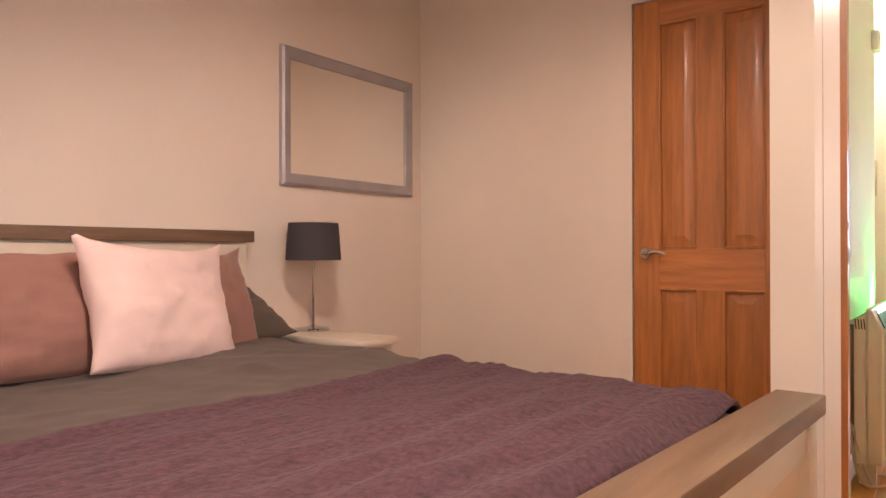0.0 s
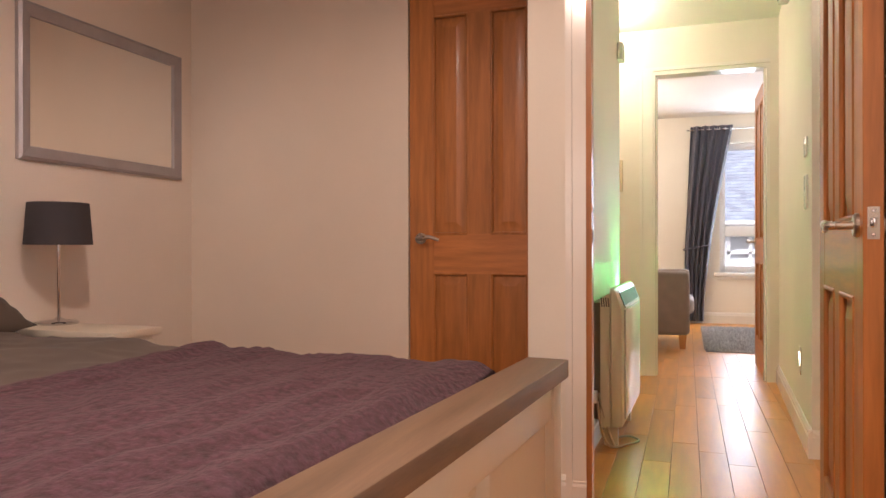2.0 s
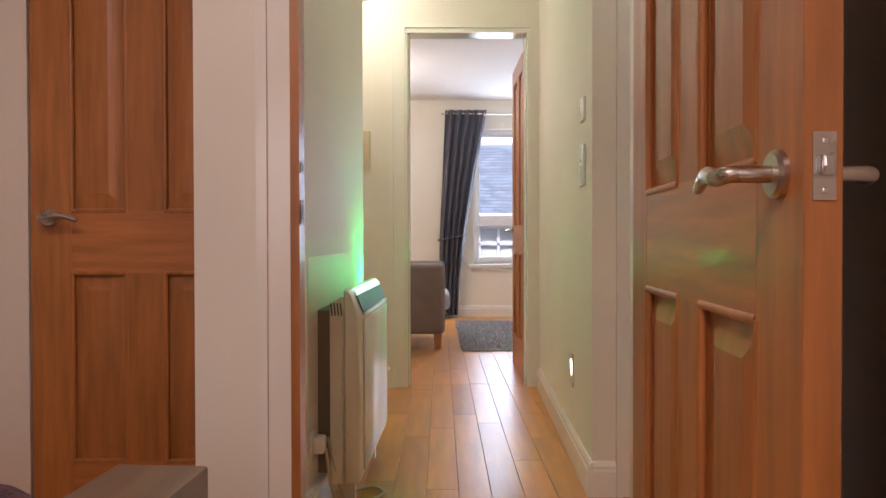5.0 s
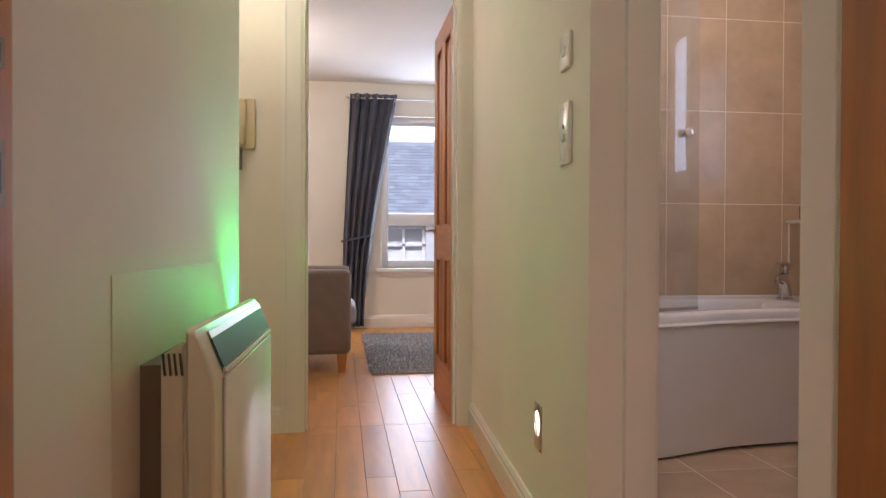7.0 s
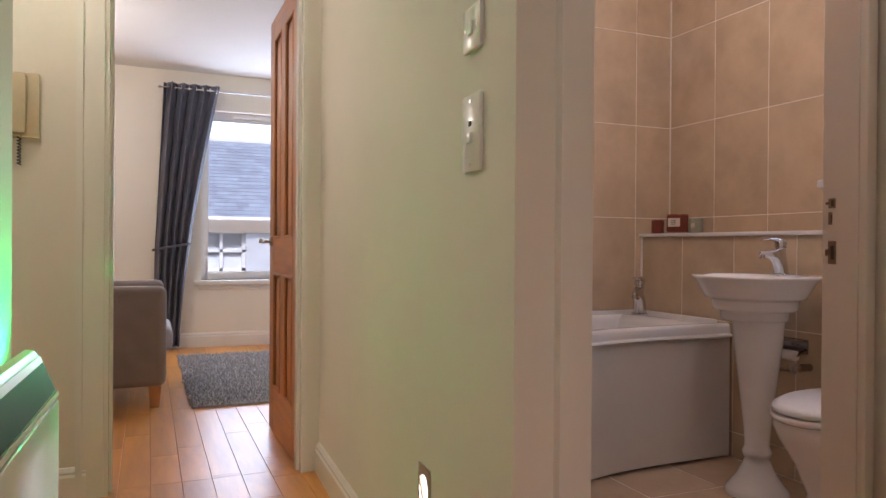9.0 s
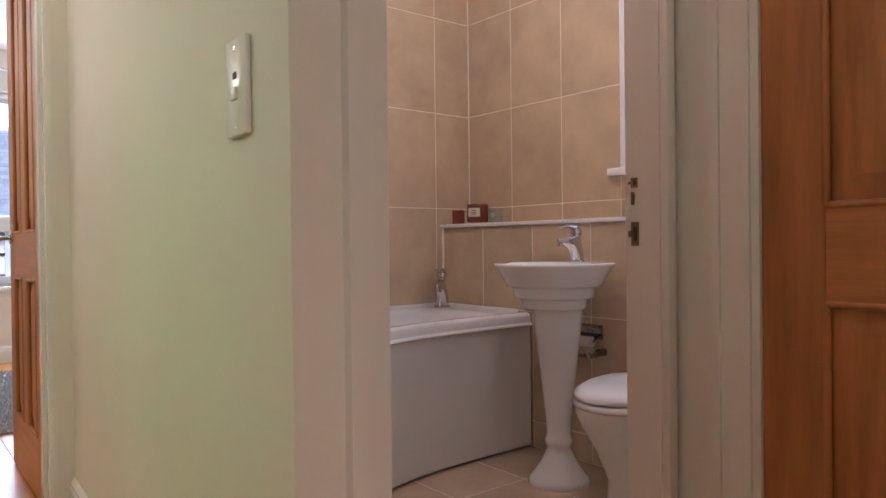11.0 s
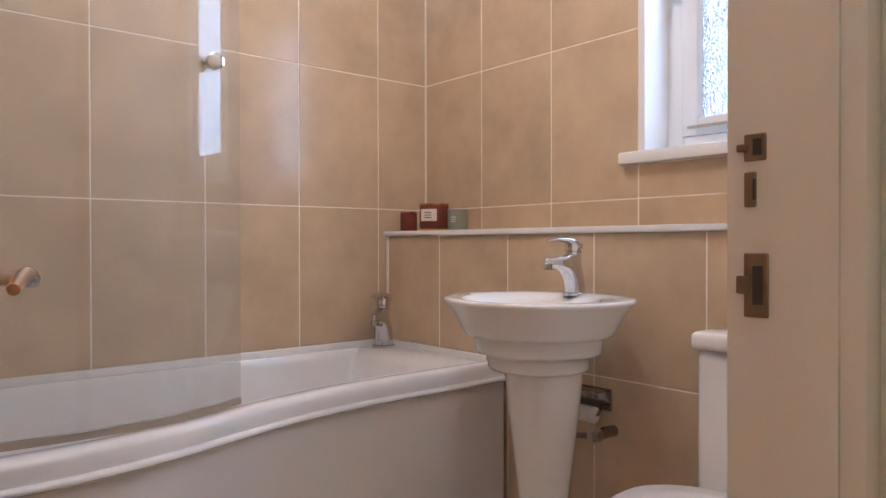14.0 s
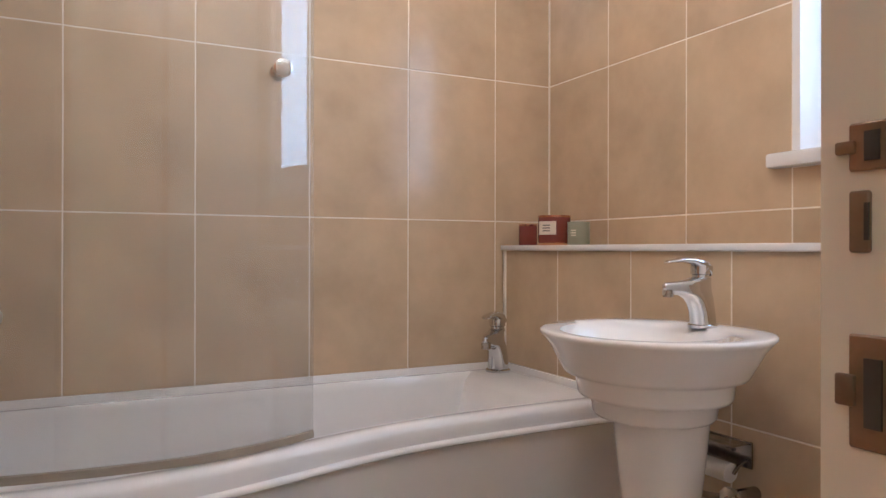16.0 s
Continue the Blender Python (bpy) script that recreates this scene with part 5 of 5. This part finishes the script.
        return out
    part("pan", loft(bmesh.new(), [egg(0.62, 0.0), egg(0.60, 0.06), egg(0.58, 0.16), egg(0.74, 0.26), egg(0.92, 0.34), egg(0.985, 0.385), egg(0.97, 0.398)]), CERAMIC, t, smooth=60)
    part("seat", loft(bmesh.new(), [egg(0.98, 0.400), egg(1.0, 0.404), egg(1.0, 0.416), egg(0.98, 0.420)]), PVC, t, "white plastic seat", 60)
    part("lid", loft(bmesh.new(), [egg(0.97, 0.423), egg(0.99, 0.427), egg(0.985, 0.440), egg(0.90, 0.452), egg(0.5, 0.457)]), PVC, t, "closed white lid", 60)
    part("cistern", bx(0.145, -0.19, 0.385, 0.300, 0.105, 0.727, bevel=0.018, seg=4), CERAMIC, t, smooth=60)
    part("cistern_lid", bx(0.135, -0.198, 0.727, 0.303, 0.113, 0.765, bevel=0.012, seg=3), CERAMIC, t, smooth=60)
    part("neck", bx(0.08, -0.12, 0.25, 0.24, 0.12, 0.40, bevel=0.02), CERAMIC, t, smooth=60)
    part("flush_button", lathe(bmesh.new(), [(0.022, 0.765), (0.022, 0.770), (0.018, 0.772)], 0.22, -0.04, 20), CHROME, t)

    # candles on the ledge
    def candle(at, r, h, mat, label, lab):
        c = thing("candle_jar", at, label, "candle", 205, "candles on the ledge")
        part("jar", lathe(bmesh.new(), [(r * 0.94, 0), (r, 0.004), (r, h * 0.93), (r * 0.98, h), (r * 0.88, h), (r * 0.87, h * 0.8), (r * 0.2, h * 0.78)], n=32), mat, c, smooth=50)
        part("rim", lathe(bmesh.new(), [(r * 1.004, h * 0.93), (r * 1.012, h * 0.96), (r, h), (r * 0.9, h * 0.998)], n=32), COPPER if mat is REDGLASS else mat, c)
        part("wax", lathe(bmesh.new(), [(r * 0.86, h * 0.70), (r * 0.86, h * 0.785)], n=24), PAPER, c)
        part("wick", lathe(bmesh.new(), [(0.001, h * 0.78), (0.001, h * 0.9)], n=6), INK, c)
        if lab:
            arc = [(-0.62 + 1.24 * j / 10) for j in range(11)]
            rr = r + 0.0008
            l = part("label", loft(bmesh.new(), [[(rr * math.cos(a), rr * math.sin(a), z) for a in arc] + [((rr - 0.0006) * math.cos(a), (rr - 0.0006) * math.sin(a), z) for a in arc[::-1]] for z in (h * 0.30, h * 0.78)]), PAPER if mat is REDGLASS else GREENGLASS, c, "plain paper label")
            for z in (h * 0.62, h * 0.52, h * 0.42):
                aa = arc[3:8]
                part("print", loft(bmesh.new(), [[((rr + 0.0008) * math.cos(a), (rr + 0.0008) * math.sin(a), q) for a in aa] + [(rr * math.cos(a), rr * math.sin(a), q) for a in aa[::-1]] for q in (z, z + 0.003)]), INK if mat is REDGLASS else PAPER, l)
    candle((2.472, 5.432, 0.991), 0.031, 0.074, REDGLASS, "small maroon glass candle jar on the ledge", False)
    candle((2.485, 5.300, 1.001), 0.052, 0.088, REDGLASS, "large maroon candle jar with a paper label", True)
    candle((2.490, 5.180, 0.991), 0.034, 0.074, GREENGLASS, "small sage green candle jar on the ledge", True)
    solid("candle_coaster", lathe(bmesh.new(), [(0.050, 0.9905), (0.052, 0.993), (0.052, 0.999), (0.05, 1.0005)], 2.485, 5.300), LEG, "round wooden coaster under a candle", "coaster", smooth=40)

    # window
    w = thing("window_2", (2.605, 4.235, 1.20), "white plastic bathroom window with rippled glass", "window", kind="structure")
    part("reveal", bx(0.0, 0.278, 0.0, 0.13, 0.298, 1.0), PVC, w, "white painted reveal")
    part("reveal", bx(0.0, -0.295, 0.0, 0.13, -0.275, 1.0), PVC, w)
    part("reveal", bx(0.0, -0.275, 0.98, 0.13, 0.278, 1.0), PVC, w)
    part("window_sill", bx(-0.035, -0.33, -0.028, 0.13, 0.345, 0.006, bevel=0.006), PVC, w, "white plastic sill")
    for a in ((0.115, -0.275, 0.006, 0.175, -0.225, 0.98), (0.115, 0.228, 0.006, 0.175, 0.278, 0.98), (0.115, -0.225, 0.006, 0.175, 0.228, 0.05), (0.115, -0.225, 0.935, 0.175, 0.228, 0.98)):
        part("window_frame", bx(*a, bevel=0.004), PVC, w, smooth=30)
    sash = part("sash", bx(0.105, 0.178, 0.05, 0.160, 0.228, 0.935, bevel=0.006), PVC, w, "opening sash", 30)
    for a in ((0.105, -0.225, 0.05, 0.160, -0.175, 0.935), (0.105, -0.175, 0.05, 0.160, 0.178, 0.10), (0.105, -0.175, 0.885, 0.160, 0.178, 0.935)):
        part("sash_rail", bx(*a, bevel=0.006), PVC, sash, smooth=30)
    pane = part("pane", bx(0.128, -0.178, 0.096, 0.134, 0.181, 0.89), RIPPLE, w, "obscure rippled glass", None)
    pane.visible_shadow = False
    part("hinge", bx(0.085, 0.215, 0.45, 0.118, 0.262, 0.52, bevel=0.006), PVC, w, "white hinge block", 30)
    stay = part("stay", bx(0.085, 0.02, 0.068, 0.100, 0.200, 0.076, bevel=0.003), NICKEL, w, "metal casement stay", 30)
    part("stay_peg", lathe(bmesh.new(), [(0.007, 0.04), (0.008, 0.072), (0.012, 0.078), (0.006, 0.09)], 0.093, 0.05, 12), CHROME, stay)

    # wall and floor tiles
    shapes = {}

    def tile(holder, a, b, axis, base, mat=TILE):
        """A tile between the corners a and b of a plane; axis is the plane's normal."""
        g = 0.0018
        w_, h_ = round(b[0] - a[0] - 2 * g, 4), round(b[1] - a[1] - 2 * g, 4)
        if w_ < 0.015 or h_ < 0.015:
            return
        key = (w_, h_, axis, mat.name)
        if key not in shapes:
            if axis == "y":
                q = (0, -0.006, 0, w_, 0.0, h_)
            elif axis == "x":
                q = (-0.006, 0, 0, 0.0, w_, h_)
            else:
                q = (0, 0, -0.008, w_, h_, 0)
            shapes[key] = mesh_of(bx(*q, bevel=0.0012, seg=1), "tile", mat)
        ob = new("tile", shapes[key])
        ob.parent = holder
        at = {"y": (a[0] + g, base, a[1] + g), "x": (base, a[0] + g, a[1] + g), "z": (a[0] + g, a[1] + g, base)}[axis]
        ob.matrix_basis = holder.matrix_world.inverted() @ pose(*at) if holder.parent else pose(*at)
        return ob
    rows_ = [0.0, 0.114, 0.595, 1.076, 1.557, 2.038, TOP]
    north, eastw, west = bpy.data.objects["wall_bathroom_north"], bpy.data.objects["wall_bathroom_east"], bpy.data.objects["wall_bathroom_west"]
    cols = [0.812] + [1.085 + 0.3245 * k for k in range(5)] + [2.605]
    for z0, z1 in zip(rows_[2:], rows_[3:]):
        for a, b_ in zip(cols, cols[1:]):
            tile(north, (a, z0), (b_, z1), "y", 5.505)
    ecols = [3.72, 3.886, 4.210, 4.533, 4.857, 5.180, 5.493]
    for z0, z1 in zip(rows_[2:], rows_[3:]):
        for a, b_ in zip(ecols, ecols[1:]):
            lo, hi = (a, z0), (b_, z1)
            if a < 4.53 and b_ > 3.94 and z1 > 1.2 and z0 < 2.2:
                if z0 < 1.172:
                    tile(eastw, (a, z0), (b_, 1.172), "x", 2.610)
                if z1 > 2.2:
                    tile(eastw, (a, 2.2), (b_, z1), "x", 2.610)
                if a < 3.92:
                    tile(eastw, (a, max(z0, 1.2)), (3.94, min(z1, 2.2)), "x", 2.610)
                continue
            tile(eastw, lo, hi, "x", 2.610)
    for z0, z1 in ((0.0, 0.114), (0.114, 0.595), (0.595, 0.978)):
        for a, b_ in zip(ecols, ecols[1:]):
            ob = tile(ledge, (a + 0.012, z0), (min(b_ + 0.012, 5.493), z1), "x", 2.425)
            if ob:
                ob.matrix_basis = pose(-2.50, -4.60, 0) @ ob.matrix_basis
    wcols = [3.72 + 0.325 * k for k in range(6)] + [5.493]
    for z0, z1 in zip(rows_, rows_[1:]):
        for a, b_ in zip(wcols, wcols[1:]):
            ob = tile(west, (a, z0), (b_, z1), "x", 0.8132)
    base = structure("bathroom_floor", bx(0.80, 3.60, -0.05, 2.62, 5.50, -0.0012), GROUT, "sand tiled bathroom floor with pale joints", "floor")
    fx, fy = [0.80] + [1.088 + 0.333 * k for k in range(4)] + [2.42], [3.66, 3.934, 4.267, 4.60, 4.93]
    for a, b_ in zip(fx, fx[1:]):
        for c, d in zip(fy, fy[1:]):
            tile(base, (a, c), (b_, d), "z", 0.0, FLOORTILE)
    for x, y in ((1.75, 4.62), (1.40, 4.02)):
        downlight(x, y, TOP)


bathroom()


# ---- oak floorboards of hall and lounge ----
hall_floor = structure("hall_floor", bx(-1.6, 2.60, -0.014, 1.60, 5.40, -0.0125), UNDER, "honey oak board floor of the hall", "floor")
boards(hall_floor, -1.55, 0.70, 2.62, 5.42, 0.1125, random.Random(2), pose(0.03, 0, 0))
boards(hall_floor, 0.70, 1.55, 2.62, 3.62, 0.1125, random.Random(7), pose(0.03, 0, 0))
lounge_floor = structure("lounge_floor", bx(-2.5, 5.40, -0.014, 2.5, 9.2, -0.0125), UNDER, "honey oak board floor of the lounge", "floor")
boards(lounge_floor, -1.55, 2.2, 5.42, 9.15, 0.1125, random.Random(4), pose(0.03, 0, 0))
